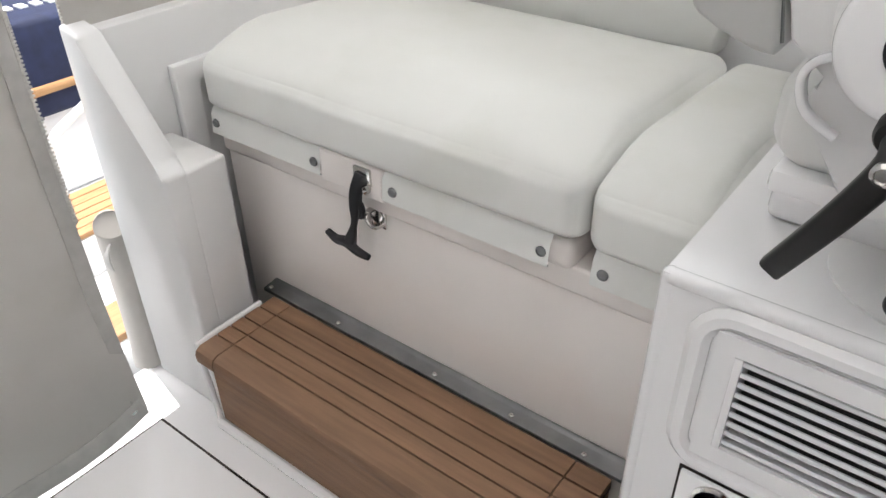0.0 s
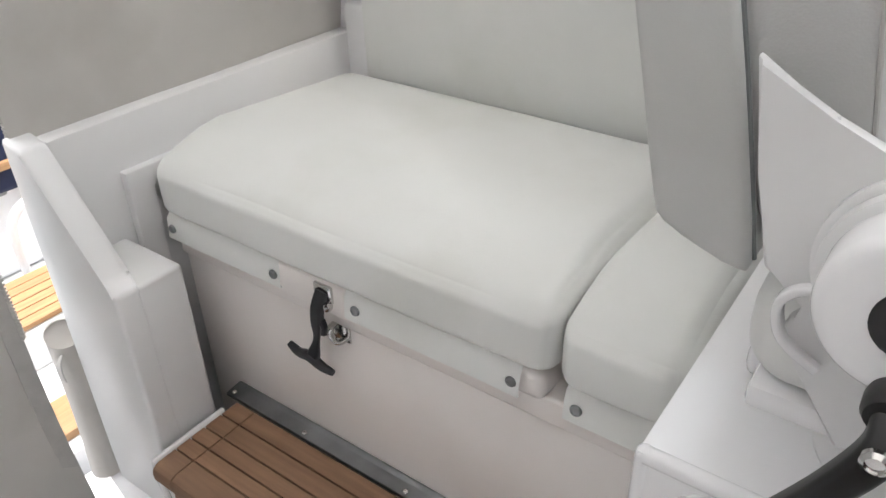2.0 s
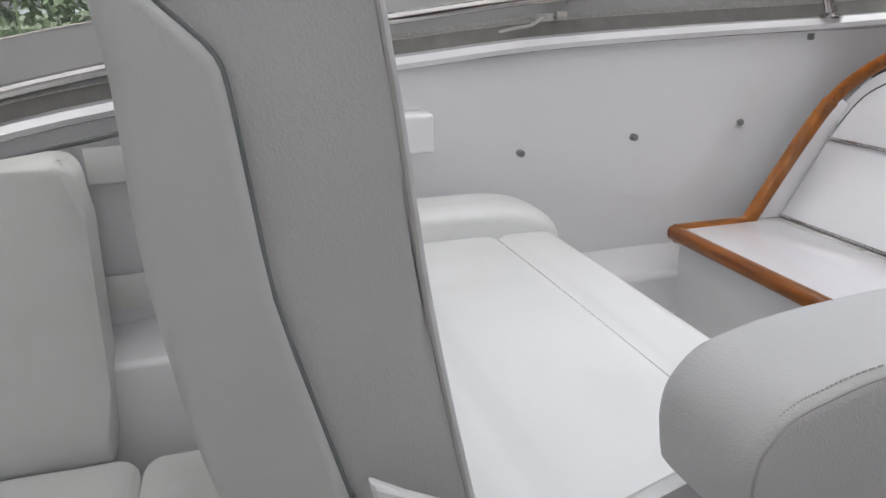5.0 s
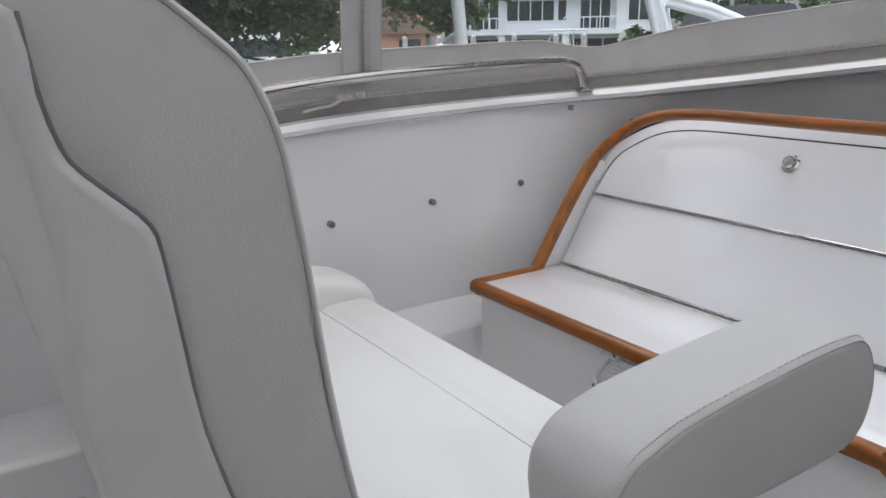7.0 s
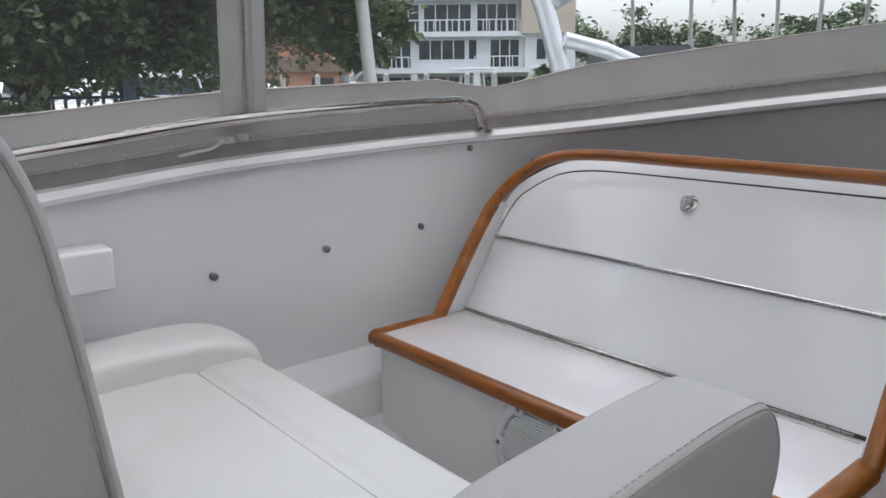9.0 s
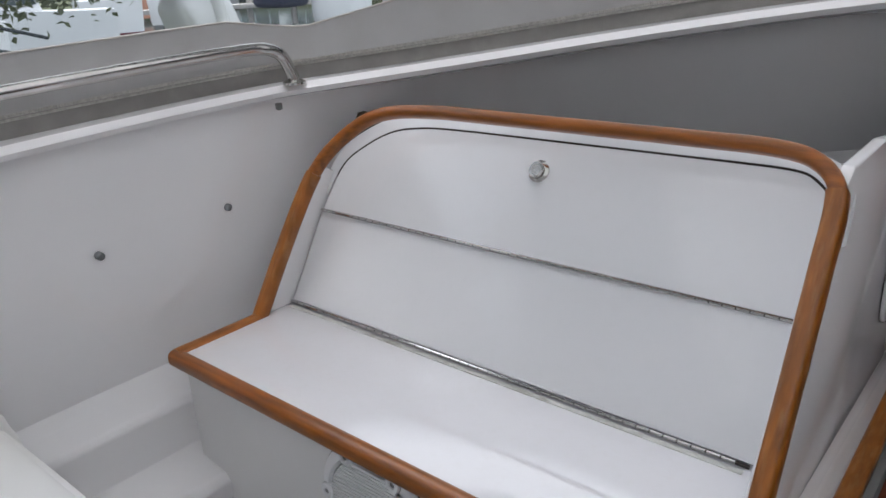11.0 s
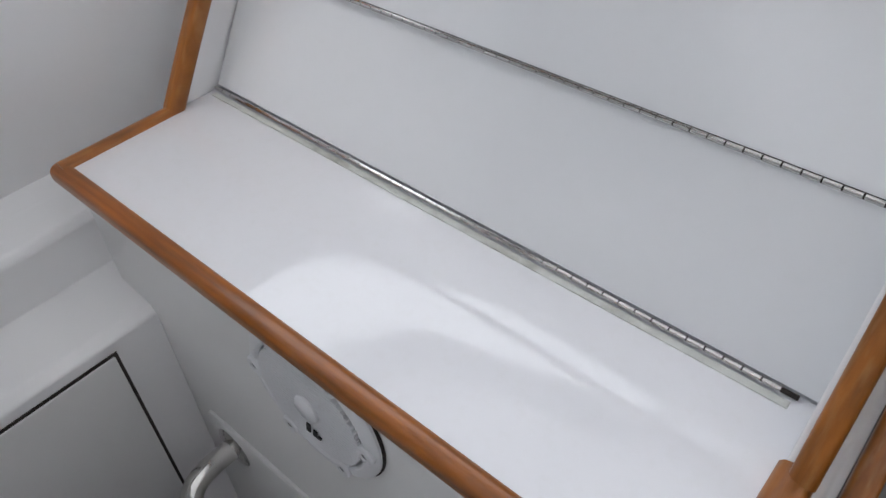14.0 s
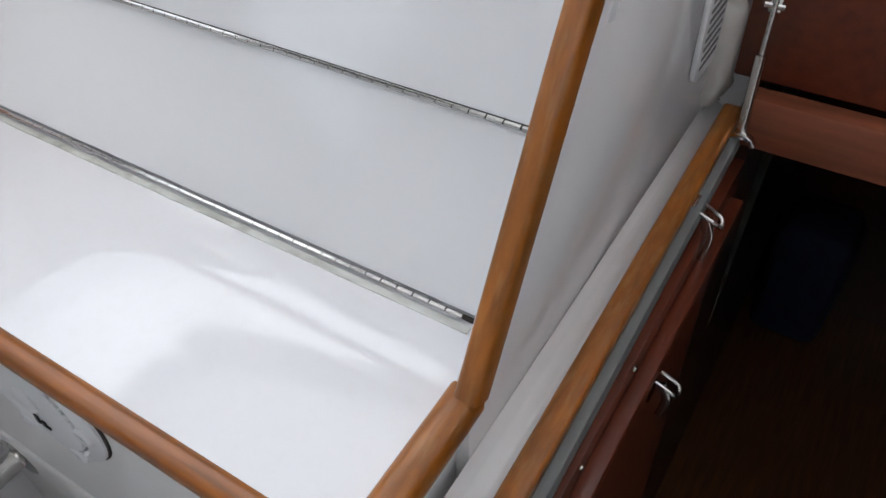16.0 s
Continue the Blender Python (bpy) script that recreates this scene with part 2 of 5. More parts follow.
def lathe(profile, at, axis, n=24, bm=None):
    """Turned about an axis: profile of (radius, along)."""
    bm = bm or bmesh.new()
    ax = Vector(axis).normalized()
    u = ax.orthogonal().normalized()
    v = ax.cross(u)
    at = Vector(at)
    rows = [[bm.verts.new(at + ax * h + (u * math.cos(2 * math.pi * i / n) + v * math.sin(2 * math.pi * i / n)) * max(r, 1e-5)) for i in range(n)] for r, h in profile]
    for a, b in zip(rows, rows[1:]):
        for i in range(n):
            bm.faces.new((a[i], a[(i + 1) % n], b[(i + 1) % n], b[i]))
    bm.faces.new(rows[0][::-1])
    bm.faces.new(rows[-1])
    return bm


def screw(at, axis, r=0.006, mat=None, parent=None, name="screw"):
    return part(name, lathe([(r, 0), (r, 0.0012), (r * 0.7, 0.0028), (r * 0.3, 0.0032), (r * 0.28, 0.002)], at, axis, 14), mat or STEEL, parent)


def puffed(profile, x0, x1, r, n=6, steps=4, smooth_n=3):
    """A stuffed shape: a side profile of (y, z) drawn along x, with its ends rounded over."""
    pts = [(p.x, p.y) for p in smooth_path([(y, z, 0) for y, z in profile], smooth_n, True)]
    m = len(pts)
    area = sum(pts[i][0] * pts[(i + 1) % m][1] - pts[(i + 1) % m][0] * pts[i][1] for i in range(m))
    sg = 1 if area > 0 else -1
    nrm = []
    for i in range(m):
        dx, dy = pts[(i + 1) % m][0] - pts[i - 1][0], pts[(i + 1) % m][1] - pts[i - 1][1]
        ln = math.hypot(dx, dy) or 1
        nrm.append((-dy / ln * sg, dx / ln * sg))
    rows = [(x0 + r * (1 - math.cos(math.pi / 2 * k / steps)), r * (1 - math.sin(math.pi / 2 * k / steps))) for k in range(steps + 1)]
    rows += [(x0 + r + (x1 - x0 - 2 * r) * k / n, 0.0) for k in range(1, n)]
    rows += [(x1 - r * (1 - math.cos(math.pi / 2 * (1 - k / steps))), r * (1 - math.sin(math.pi / 2 * (1 - k / steps)))) for k in range(steps + 1)]
    bm = bmesh.new()
    rings = [[bm.verts.new((x, p[0] + q[0] * d, p[1] + q[1] * d)) for p, q in zip(pts, nrm)] for x, d in rows]
    for a, b in zip(rings, rings[1:]):
        for i in range(m):
            bm.faces.new((a[i], a[(i + 1) % m], b[(i + 1) % m], b[i]))
    caps = [bm.faces.new(rings[0][::-1]), bm.faces.new(rings[-1])]
    bmesh.ops.triangulate(bm, faces=caps, ngon_method="EAR_CLIP")
    return bm


def grown(pts, d):
    """A closed outline, clockwise in its plane, moved outwards by d."""
    m, out = len(pts), []
    for i in range(m):
        dx, dy = pts[(i + 1) % m][0] - pts[i - 1][0], pts[(i + 1) % m][1] - pts[i - 1][1]
        ln = math.hypot(dx, dy) or 1
        out.append((pts[i][0] - dy / ln * d, pts[i][1] + dx / ln * d))
    return out


def pad(x0, x1, y0, y1, z0, z1, r=0.04, puff=0.012, n=14):
    """A stuffed cushion: rounded edges and a crowned face on every side."""
    bm = bmesh.new()
    c = Vector(((x0 + x1) / 2, (y0 + y1) / 2, (z0 + z1) / 2))
    h = Vector(((x1 - x0) / 2, (y1 - y0) / 2, (z1 - z0) / 2))
    bmesh.ops.create_cube(bm, size=2)
    bmesh.ops.subdivide_edges(bm, edges=bm.edges, cuts=n, use_grid_fill=True)
    for v in bm.verts:
        p = Vector(v.co)
        # cluster the grid towards the edges
        p = Vector([math.copysign(1 - (1 - abs(k)) ** 1.6, k) for k in p])
        q = Vector((p.x * h.x, p.y * h.y, p.z * h.z))
        core = Vector([max(-h[i] + r, min(h[i] - r, q[i])) for i in range(3)])
        d = q - core
        if d.length > 1e-9:
            d = d.normalized() * r
        e = Vector([1 - (q[i] / h[i]) ** 2 for i in range(3)])
        grow = Vector([puff * math.copysign(1, q[i]) * (abs(q[i]) / h[i]) ** 4 * max(0, e[(i + 1) % 3]) ** 0.6 * max(0, e[(i + 2) % 3]) ** 0.6 for i in range(3)])
        v.co = c + core + d + grow
    return bm


# ---- the hull, sole and coamings ----
RIM_PORT = smooth_path([(-1.17, -1.05, 1.10), (-1.19, -0.86, 1.185), (-1.215, -0.58, 1.315), (-1.235, -0.17, 1.425), (-1.26, 0.2, 1.475), (-1.275, 0.43, 1.495),
                        (-1.285, 0.67, 1.515), (-1.285, 1.0, 1.528), (-1.265, 1.22, 1.535), (-1.16, 1.34, 1.548), (-0.98, 1.45, 1.572),
                        (-0.74, 1.58, 1.606), (-0.45, 1.72, 1.640), (-0.1, 1.83, 1.662), (0.35, 1.88, 1.665)], 6)
RIM = RIM_PORT + [Vector((0.7 - p.x, p.y, p.z)) for p in RIM_PORT[-2::-1]]
SOLE = 0.24


def outward(p):
    d = Vector((p.x - 0.35, p.y - 0.3 if p.y > 0.9 else 0.0, 0))
    return d.normalized()


def raised(up, out):
    return [p + Vector((0, 0, up)) + outward(p) * out for p in RIM]


def liner():
    """The inner skin; ahead of the corner it leans forward below the lip."""
    bm = bmesh.new()
    rows = []
    for p in RIM:
        lean = 0.85 * max(0.0, min(1.0, (p.y - 1.16) / 0.10))
        if p.y > 1.7 and -0.27 < p.x < 0.97:
            drop = (0.01, 0.02, 0.03, p.z - 1.62, p.z - 1.61)
            lean = 0.0
        else:
            drop = (0.01, 0.12, 0.28, p.z - 1.09, p.z - SOLE + 0.02)
        rows.append([bm.verts.new((p.x, p.y + lean * min(d, 0.28), p.z - d)) for d in drop])
    for a, b in zip(rows, rows[1:]):
        for i in range(4):
            bm.faces.new((a[i], a[i + 1], b[i + 1], b[i]))
    bmesh.ops.recalc_face_normals(bm, faces=bm.faces)
    outer = [[bm.verts.new(Vector(v.co) + outward(p) * 0.025) for v in row] for p, row in zip(RIM, rows)]
    for a, b in zip(outer, outer[1:]):
        for i in range(4):
            bm.faces.new((a[i], b[i], b[i + 1], a[i + 1]))
    return bm


def sheet(lower, upper, thick=0.003):
    """A thin cloth between two lines of points."""
    bm = bmesh.new()
    n = len(lower)
    push = [outward(p) * thick for p in lower]
    a, b = [bm.verts.new(p) for p in lower], [bm.verts.new(p) for p in upper]
    c, d = [bm.verts.new(p + q) for p, q in zip(lower, push)], [bm.verts.new(p + q) for p, q in zip(upper, push)]
    for i in range(n - 1):
        bm.faces.new((a[i], a[i + 1], b[i + 1], b[i]))
        bm.faces.new((c[i], d[i], d[i + 1], c[i + 1]))
        bm.faces.new((b[i], b[i + 1], d[i + 1], d[i]))
        bm.faces.new((a[i], c[i], c[i + 1], a[i + 1]))
    return bm


structure("wall_hull", liner(), GEL, "white moulded gelcoat inner hull sides", "hull")
structure("trim_coaming", sweep(RIM, [(-0.03, -0.022), (-0.02, -0.024), (0.02, -0.016), (0.026, -0.007), (0.018, 0.004), (-0.03, 0.008)]), GEL,
          "white rounded coaming lip along the hull top", "coaming")
structure("floor", prism([(-1.3, -1.0), (-0.40, -1.0), (-0.36, -0.815), (2.0, -0.815), (2.0, 0.93), (-0.3, 0.93), (-0.3, 1.6), (-1.3, 1.6)], "z", SOLE - 0.05, SOLE), GEL, "white gelcoat cockpit sole", "floor")
structure("floor_hatch", box(-0.312, 0.42, -0.812, 0.05, SOLE - 0.03, SOLE + 0.004, 0.003), GEL, "white hatch lid let into the sole", "hatch")
structure("floor_seam", box(-0.317, 0.426, -0.8165, 0.056, SOLE - 0.04, SOLE + 0.001), CAULK, "dark seam round the sole hatch", "seam")

# added slab, fills the bright outside area seen past the sole edge
structure("floor_platform", box(-0.7, 1.9, -1.40, -0.83, -0.22, -0.14, 0.01), GEL, "white slab added to fill the bright area below the sole", "platform")

# ---- aft bulkhead with its wing ----
structure("wall_aft", box(-1.20, -0.45, -0.935, -0.895, SOLE, 1.0, 0.006), GEL_SOFT, "white gelcoat bulkhead behind the bench", "bulkhead")
structure("wall_aft_wing", prism([(-0.945, SOLE), (-0.735, SOLE), (-0.735, 0.785), (-0.762, 0.80), (-0.893, 1.0), (-0.945, 1.012)], "x", -0.452, -0.405, 0.008, 3), GEL_SOFT,
          "white slanted end of the bulkhead", "bulkhead")
structure("wall_aft_post", box(-0.535, -0.445, -0.894, -0.7355, SOLE, 0.784, 0.008, 3), GEL_SOFT, "white square post beside the bench", "post")
structure("wall_aft_frame", prism([(-0.555, 0.5), (-0.555, 0.905), (-1.19, 0.905), (-1.19, 0.87), (-0.60, 0.87), (-0.60, 0.5)], "y", -0.895, -0.875, 0.004), GEL_SOFT,
          "raised white frame on the bulkhead", "bulkhead")

# ---- side bench ----
bench = thing("side_bench", (-0.9, -0.36, SOLE), "warm white moulded bench locker with a hinged lid", "bench")
part("body", box(-1.2, -0.607, -0.83, 0.115, SOLE, 0.736, 0.006, 2), GEL_WARM, bench)
part("rim", box(-1.2, -0.599, -0.83, 0.118, 0.738, 0.785, 0.006, 3), GEL_WARM, bench)
lid = part("lid", box(-1.19, -0.588, -0.822, -0.066, 0.778, 0.828, 0.014, 4), GEL_WARM, bench)
part("lid", box(-1.19, -0.588, -0.04, 0.112, 0.778, 0.828, 0.014, 4), GEL_WARM, bench)
part("latch_block", box(-0.60, -0.581, -0.545, -0.405, 0.772, 0.834, 0.006, 3), GEL_WARM, bench)
railing = part("rail", prism([(-0.606, 0.449), (-0.5685, 0.449), (-0.5685, 0.457), (-0.594, 0.458), (-0.600, 0.461), (-0.606, 0.461)], "y", -0.745, 0.10, 0.001, 1), STEEL_DULL, bench, "grey metal rail with screws")
for y in (-0.731, -0.54, -0.304, -0.142, -0.005):
    screw((-0.578, y, 0.4578), (0, 0, 1), 0.0052, STEEL, railing)
latch = thing("draw_latch", (-0.575, -0.465, 0.66), "black rubber draw latch hanging open on the bench", "latch")
part("strap", sweep(smooth_path([(-0.577, -0.444, 0.818), (-0.566, -0.448, 0.79), (-0.568, -0.455, 0.755), (-0.572, -0.466, 0.715), (-0.572, -0.478, 0.678)], 5),
                    rounded(0.022, 0.013, 0.005), (1, 0, 0), scale=lambda k: 1.05 - 0.5 * math.sin(math.pi * min(1, max(0, (k - 0.45) / 0.55))) ** 2), RUBBER, latch)
part("t_handle", sweep(smooth_path([(-0.572, -0.533, 0.678), (-0.57, -0.51, 0.671), (-0.57, -0.487, 0.674), (-0.57, -0.46, 0.664), (-0.572, -0.437, 0.660)], 4), ring(0.0075, 10), (1, 0, 0),
                      scale=lambda k: 0.75 + 0.5 * math.sin(math.pi * k)), RUBBER, latch)
part("ridge", sweep([(-0.568, -0.444, 0.768), (-0.566, -0.438, 0.757), (-0.568, -0.443, 0.742)], ring(0.006, 8), (1, 0, 0)), RUBBER, latch)
part("hinge_plate", box(-0.583, -0.576, -0.462, -0.426, 0.798, 0.829, 0.002), STEEL, latch, "steel hinge plate")
part("pin", lathe([(0.008, 0), (0.008, 0.006), (0.003, 0.008)], (-0.572, -0.433, 0.797), (0.4, 1, 0), 14), STEEL, latch, "steel rivet")
part("keeper", sweep(smooth_path([(-0.605, -0.45, 0.738), (-0.585, -0.446, 0.738), (-0.58, -0.437, 0.728), (-0.585, -0.43, 0.718), (-0.605, -0.428, 0.716)], 4), rounded(0.012, 0.007, 0.003), (0, 0, 1)), STEEL, latch, "chrome keeper hook")
part("keeper_plate", box(-0.606, -0.602, -0.455, -0.421, 0.706, 0.746, 0.0015), STEEL, latch)


def snap(at, parent):
    s = part("snap", lathe([(0.0085, 0), (0.0085, 0.002), (0.007, 0.0042), (0.0055, 0.0046), (0.005, 0.0036), (0.002, 0.0034)], at, (1, 0, 0), 18), STEEL_DULL, parent, "metal snap button")
    return s


def seat_cushion(x0, x1, y0, y1, z0, z1, label, skirts, snaps):
    c = thing("bench_cushion", ((x0 + x1) / 2, (y0 + y1) / 2, z0), label, "cushion", "bench cushions")
    bm = pad(x0, x1, y0, y1, z0, z1, 0.030, 0.006, 30)
    for v in bm.verts:
        # the front falls away in a rounded nose behind a sewn crease; the top slopes down towards the hull
        k = max(0.0, min(1.0, (v.co.x + 0.71) / 0.13))
        f = max(0.0, (v.co.z - z0) / (z1 - z0))
        v.co.z -= f * (0.026 * k + 0.016 * k * k + 0.003 * math.exp(-((v.co.x + 0.71) / 0.010) ** 2))
        v.co.z -= f * 0.022 * max(0.0, min(1.0, (-0.72 - v.co.x) / 0.36))
        v.co.z += 0.0018 * noise.noise(Vector(v.co) * 9)
        v.co.x += 0.0025 * noise.noise(Vector(v.co) * 7 + Vector((5, 0, 0))) * (1 if v.co.x > x1 - 0.05 else 0)
    cover = part("cover", bm, CUSHION, c, smooth=60)
    for y in (y0 + 0.012, y1 - 0.012):
        s = 1 if y > (y0 + y1) / 2 else -1
        pts = smooth_path([(x0 + 0.05, y, z1 - 0.040), (x0 + 0.2, y, z1 - 0.026), (-0.73, y, z1 - 0.0135), (-0.66, y, z1 - 0.026), (-0.62, y, z1 - 0.042), (x1 - 0.020, y, z1 - 0.062), (x1 - 0.0105, y, (z0 + z1) / 2), (x1 - 0.014, y, z0 + 0.035), (x1 - 0.03, y, z0 + 0.012)], 5)
        part("piping", tube(pts, 0.0022, 6, (0, 1, 0)), CUSHION, cover)
    for a, b in skirts:
        n = 12
        bm = bmesh.new()
        top, mid, low, back = [], [], [], []
        for i in range(n + 1):
            y = a + (b - a) * i / n
            w = 0.003 * noise.noise(Vector((y * 14, 3, 1)))
            top.append(bm.verts.new((x1 - 0.024, y, z0 + 0.016)))
            mid.append(bm.verts.new((-0.584 + w, y, z0 - 0.01)))
            low.append(bm.verts.new((-0.580 + 1.6 * w, y, z0 - 0.048 + 1.2 * w)))
            back.append(bm.verts.new((-0.586 + 1.6 * w, y, z0 - 0.048 + 1.2 * w)))
        for r, q in ((top, mid), (mid, low), (low, back)):
            for i in range(n):
                bm.faces.new((r[i], r[i + 1], q[i + 1], q[i]))
        sk = part("skirt", bm, CUSHION, c, "white vinyl skirt strip", smooth=60)
        for y in snaps:
            if a < y < b:
                snap((-0.582, y, z0 - 0.026), sk)
    return c


seat_cushion(-1.095, -0.578, -0.838, -0.055, 0.829, 0.968, "long white vinyl cushion on the side bench", [(-0.828, -0.545), (-0.405, -0.098)], (-0.814, -0.558, -0.383, -0.111))
seat_cushion(-1.095, -0.578, -0.048, 0.108, 0.829, 0.963, "short white vinyl cushion at the bench end", [(-0.034, 0.1)], (-0.016,))
back = thing("back_cushion", (-1.15, -0.42, 0.93), "white vinyl back cushion with an arched top", "back cushion")
ARCH = [(-0.805, 1.165), (-0.70, 1.233), (-0.56, 1.293), (-0.40, 1.343), (-0.22, 1.38), (-0.105, 1.395)]
part("cover", prism([(-0.80, 0.92), *ARCH, (-0.082, 1.38), (-0.075, 1.3), (-0.08, 1.05), (-0.09, 0.92)], "x", -1.2, -1.105, 0.016, 5), CUSHION, back, smooth=50)
part("piping", tube(smooth_path([(-1.122, y + 0.01, z - 0.004) for y, z in ARCH], 6), 0.0028, 6), CUSHION, back)
for z in (1.135, 1.335):
    tab = part("tab", box(-1.212, -1.206, -0.08, 0.03, z, z + 0.055, 0.002), CUSHION, back, "white vinyl fastening tab")
    snap((-1.2055, 0.008, z + 0.028), tab)
structure("trim_gasket", sweep([p + Vector((0.03, 0, -0.042)) for p in RIM_PORT[4:26]], rounded(0.01, 0.008, 0.003)), GASKET, "dark gasket under the coaming", "gasket")
structure("wall_hull_step", prism([(-1.27, 0.4), (-1.16, 0.4), (-1.16, 1.06), (-1.27, 1.11)], "y", -0.9, 0.56, 0.01, 2), GEL, "moulded white step in the hull side", "hull")

# ---- seat box ----
seatbox = thing("seat_box", (-0.8, 0.4, SOLE), "white gelcoat seat box with a louvred vent", "seat box")
VY0, VY1, VZ0, VZ1 = 0.205, 0.56, 0.797, 0.918
bm = bmesh.new()
prism([(0.122, SOLE), (0.63, SOLE), (0.63, VZ0), (0.122, VZ0)], "x", -1.2, -0.40, bm=bm)
box(-1.2, -0.40, 0.122, VY0, VZ0, 0.978, bm=bm)
box(-1.2, -0.40, VY1, 0.63, VZ0, 0.978, bm=bm)
box(-1.2, -0.40, VY0, VY1, VZ1, 0.978, bm=bm)
bmesh.ops.remove_doubles(bm, verts=bm.verts, dist=1e-5)
body = part("body", bm, GEL, seatbox)
part("edge", sweep([(-0.406, 0.128, 0.972), (-0.406, 0.63, 0.972)], ring(0.009, 12)), GEL, seatbox)
part("corner_ball", lathe([(0.0005, -0.009), (0.0045, -0.0078), (0.0078, -0.0045), (0.009, 0), (0.0078, 0.0045), (0.0045, 0.0078), (0.0005, 0.009)], (-0.407, 0.127, 0.972), (0, 0, 1), 16), GEL, seatbox)
part("corner", sweep([(-0.407, 0.127, 0.972), (-0.407, 0.127, SOLE)], ring(0.009, 12), (0, 1, 0)), GEL, seatbox)
vent = part("vent_frame", sweep([(-0.4, y + 0.3825, z + 0.8575) for y, z in rounded(0.43, 0.195, 0.035, 5)], [(-0.012, -0.003), (0.012, -0.003), (0.012, 0.002), (0.005, 0.008), (-0.005, 0.008), (-0.012, 0.002)], (1, 0, 0), closed=True), GEL, seatbox, "rounded white vent surround")
part("vent_panel", prism([(0.185, 0.775), (VY0, 0.775), (VY0, 0.94), (0.185, 0.94)], "x", -0.399, -0.394), GEL, seatbox)
part("vent_panel", prism([(VY0, VZ1), (0.58, VZ1), (0.58, 0.94), (VY0, 0.94)], "x", -0.399, -0.394), GEL, seatbox)
part("vent_panel", prism([(VY0, 0.775), (0.58, 0.775), (0.58, VZ0), (VY0, VZ0)], "x", -0.399, -0.394), GEL, seatbox)
# solid black sheet: the shade between the louvres is in its colour
part("vent_back", box(-0.47, -0.43, VY0, VY1, VZ0, VZ1), PLASTIC, seatbox, "black sheet coloured as the shade behind the louvres")
part("vent_cheek", box(-0.46, -0.3925, VY0, VY0 + 0.008, VZ0, VZ1, 0.001), GEL, seatbox)
for i in range(9):
    z = VZ1 - 0.008 - i * 0.0132
    part("louvre", prism([(-0.4005, z + 0.0022), (-0.3975, z + 0.0028), (-0.3955, z), (-0.3975, z - 0.0028), (-0.4005, z - 0.0022)], "y", VY0 + 0.007, VY1), SPEAKER, seatbox, smooth=0)
hatch = part("hatch", box(-0.402, -0.393, 0.182, 0.58, 0.45, 0.742, 0.003), GEL, seatbox)
part("hatch_gap", box(-0.401, -0.3985, 0.179, 0.583, 0.447, 0.745), CAULK, seatbox, "dark gap round the hatch")
part("latch_ring", lathe([(0.026, 0), (0.026, 0.003), (0.022, 0.005), (0.02, 0.001)], (-0.394, 0.225, 0.715), (1, 0, 0), 24), STEEL, hatch, "steel flush latch")
part("latch_pull", sweep(smooth_path([(-0.389, 0.212, 0.722), (-0.385, 0.217, 0.708), (-0.385, 0.233, 0.708), (-0.389, 0.238, 0.722)], 4), ring(0.003, 8), (1, 0, 0)), STEEL, hatch, "steel pull")

# ---- companion seat on the seat box ----
SEAM = material("sewn seam", (0.40, 0.39, 0.37), 0.7)
seat = thing("companion_seat", (-0.76, 0.4, 0.978), "wide white vinyl companion seat with rolled armrests", "seat")
part("pedestal", box(-1.05, -0.56, 0.185, 0.55, 0.978, 1.13, 0.02), GEL, seat)
part("pan", box(-1.16, -0.35, 0.2, 0.62, 1.115, 1.135, 0.006), GEL, seat)
bm = pad(-1.18, -0.352, 0.19, 0.645, 1.13, 1.214, 0.032, 0.006, 40)
for v in bm.verts:
    if v.co.z > 1.17:
        for y in (0.322, 0.533):
            v.co.z -= 0.008 * math.exp(-((v.co.y - y) / 0.010) ** 2)
cushion = part("seat", bm, SEAT, seat, smooth=60)
for y in (0.322, 0.533):
    part("seam", tube([(-1.12, y, 1.2095), (-0.95, y, 1.2115), (-0.6, y, 1.2115), (-0.39, y, 1.2095)], 0.0012, 6), SEAM, cushion)
ROLL = [(0.232, 1.165), (0.25, 1.20), (0.30, 1.238), (0.385, 1.266), (0.45, 1.269), (0.53, 1.268), (0.59, 1.258), (0.638, 1.23), (0.655, 1.19), (0.645, 1.15), (0.45, 1.145), (0.3, 1.145)]
part("far_roll", puffed(ROLL, -1.235, -1.125, 0.030), SEAT, seat, "rolled outboard bolster", smooth=60)

# backrest: a smooth outer pad that narrows towards the top, and a grained main pad in front of it
BACK_SEAM = [(0.1845, 1.223), (0.171, 1.285), (0.157, 1.343), (0.143, 1.397), (0.129, 1.454), (0.1225, 1.508), (0.1175, 1.552), (0.1135, 1.567), (0.103, 1.579), (0.087, 1.595), (0.080, 1.607), (0.0745, 1.630), (0.071, 1.664)]
BACK_AFT = [(0.050, 1.668), (0.062, 1.62), (0.071, 1.56), (0.072, 1.50), (0.075, 1.46), (0.081, 1.41), (0.088, 1.37), (0.102, 1.31), (0.116, 1.25), (0.125, 1.233), (0.154, 1.22), (0.176, 1.214)]
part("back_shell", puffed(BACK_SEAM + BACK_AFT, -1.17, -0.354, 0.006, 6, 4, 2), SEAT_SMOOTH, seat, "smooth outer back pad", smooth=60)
# the shadow in the join, put in as a thin dark grey cord
part("seam_shade", tube(smooth_path([(-0.3600, y, z) for y, z in BACK_SEAM], 5), 0.0020, 6, (1, 0, 0)), GASKET, seat, "dark cord drawn as the shadow line between the back pads")
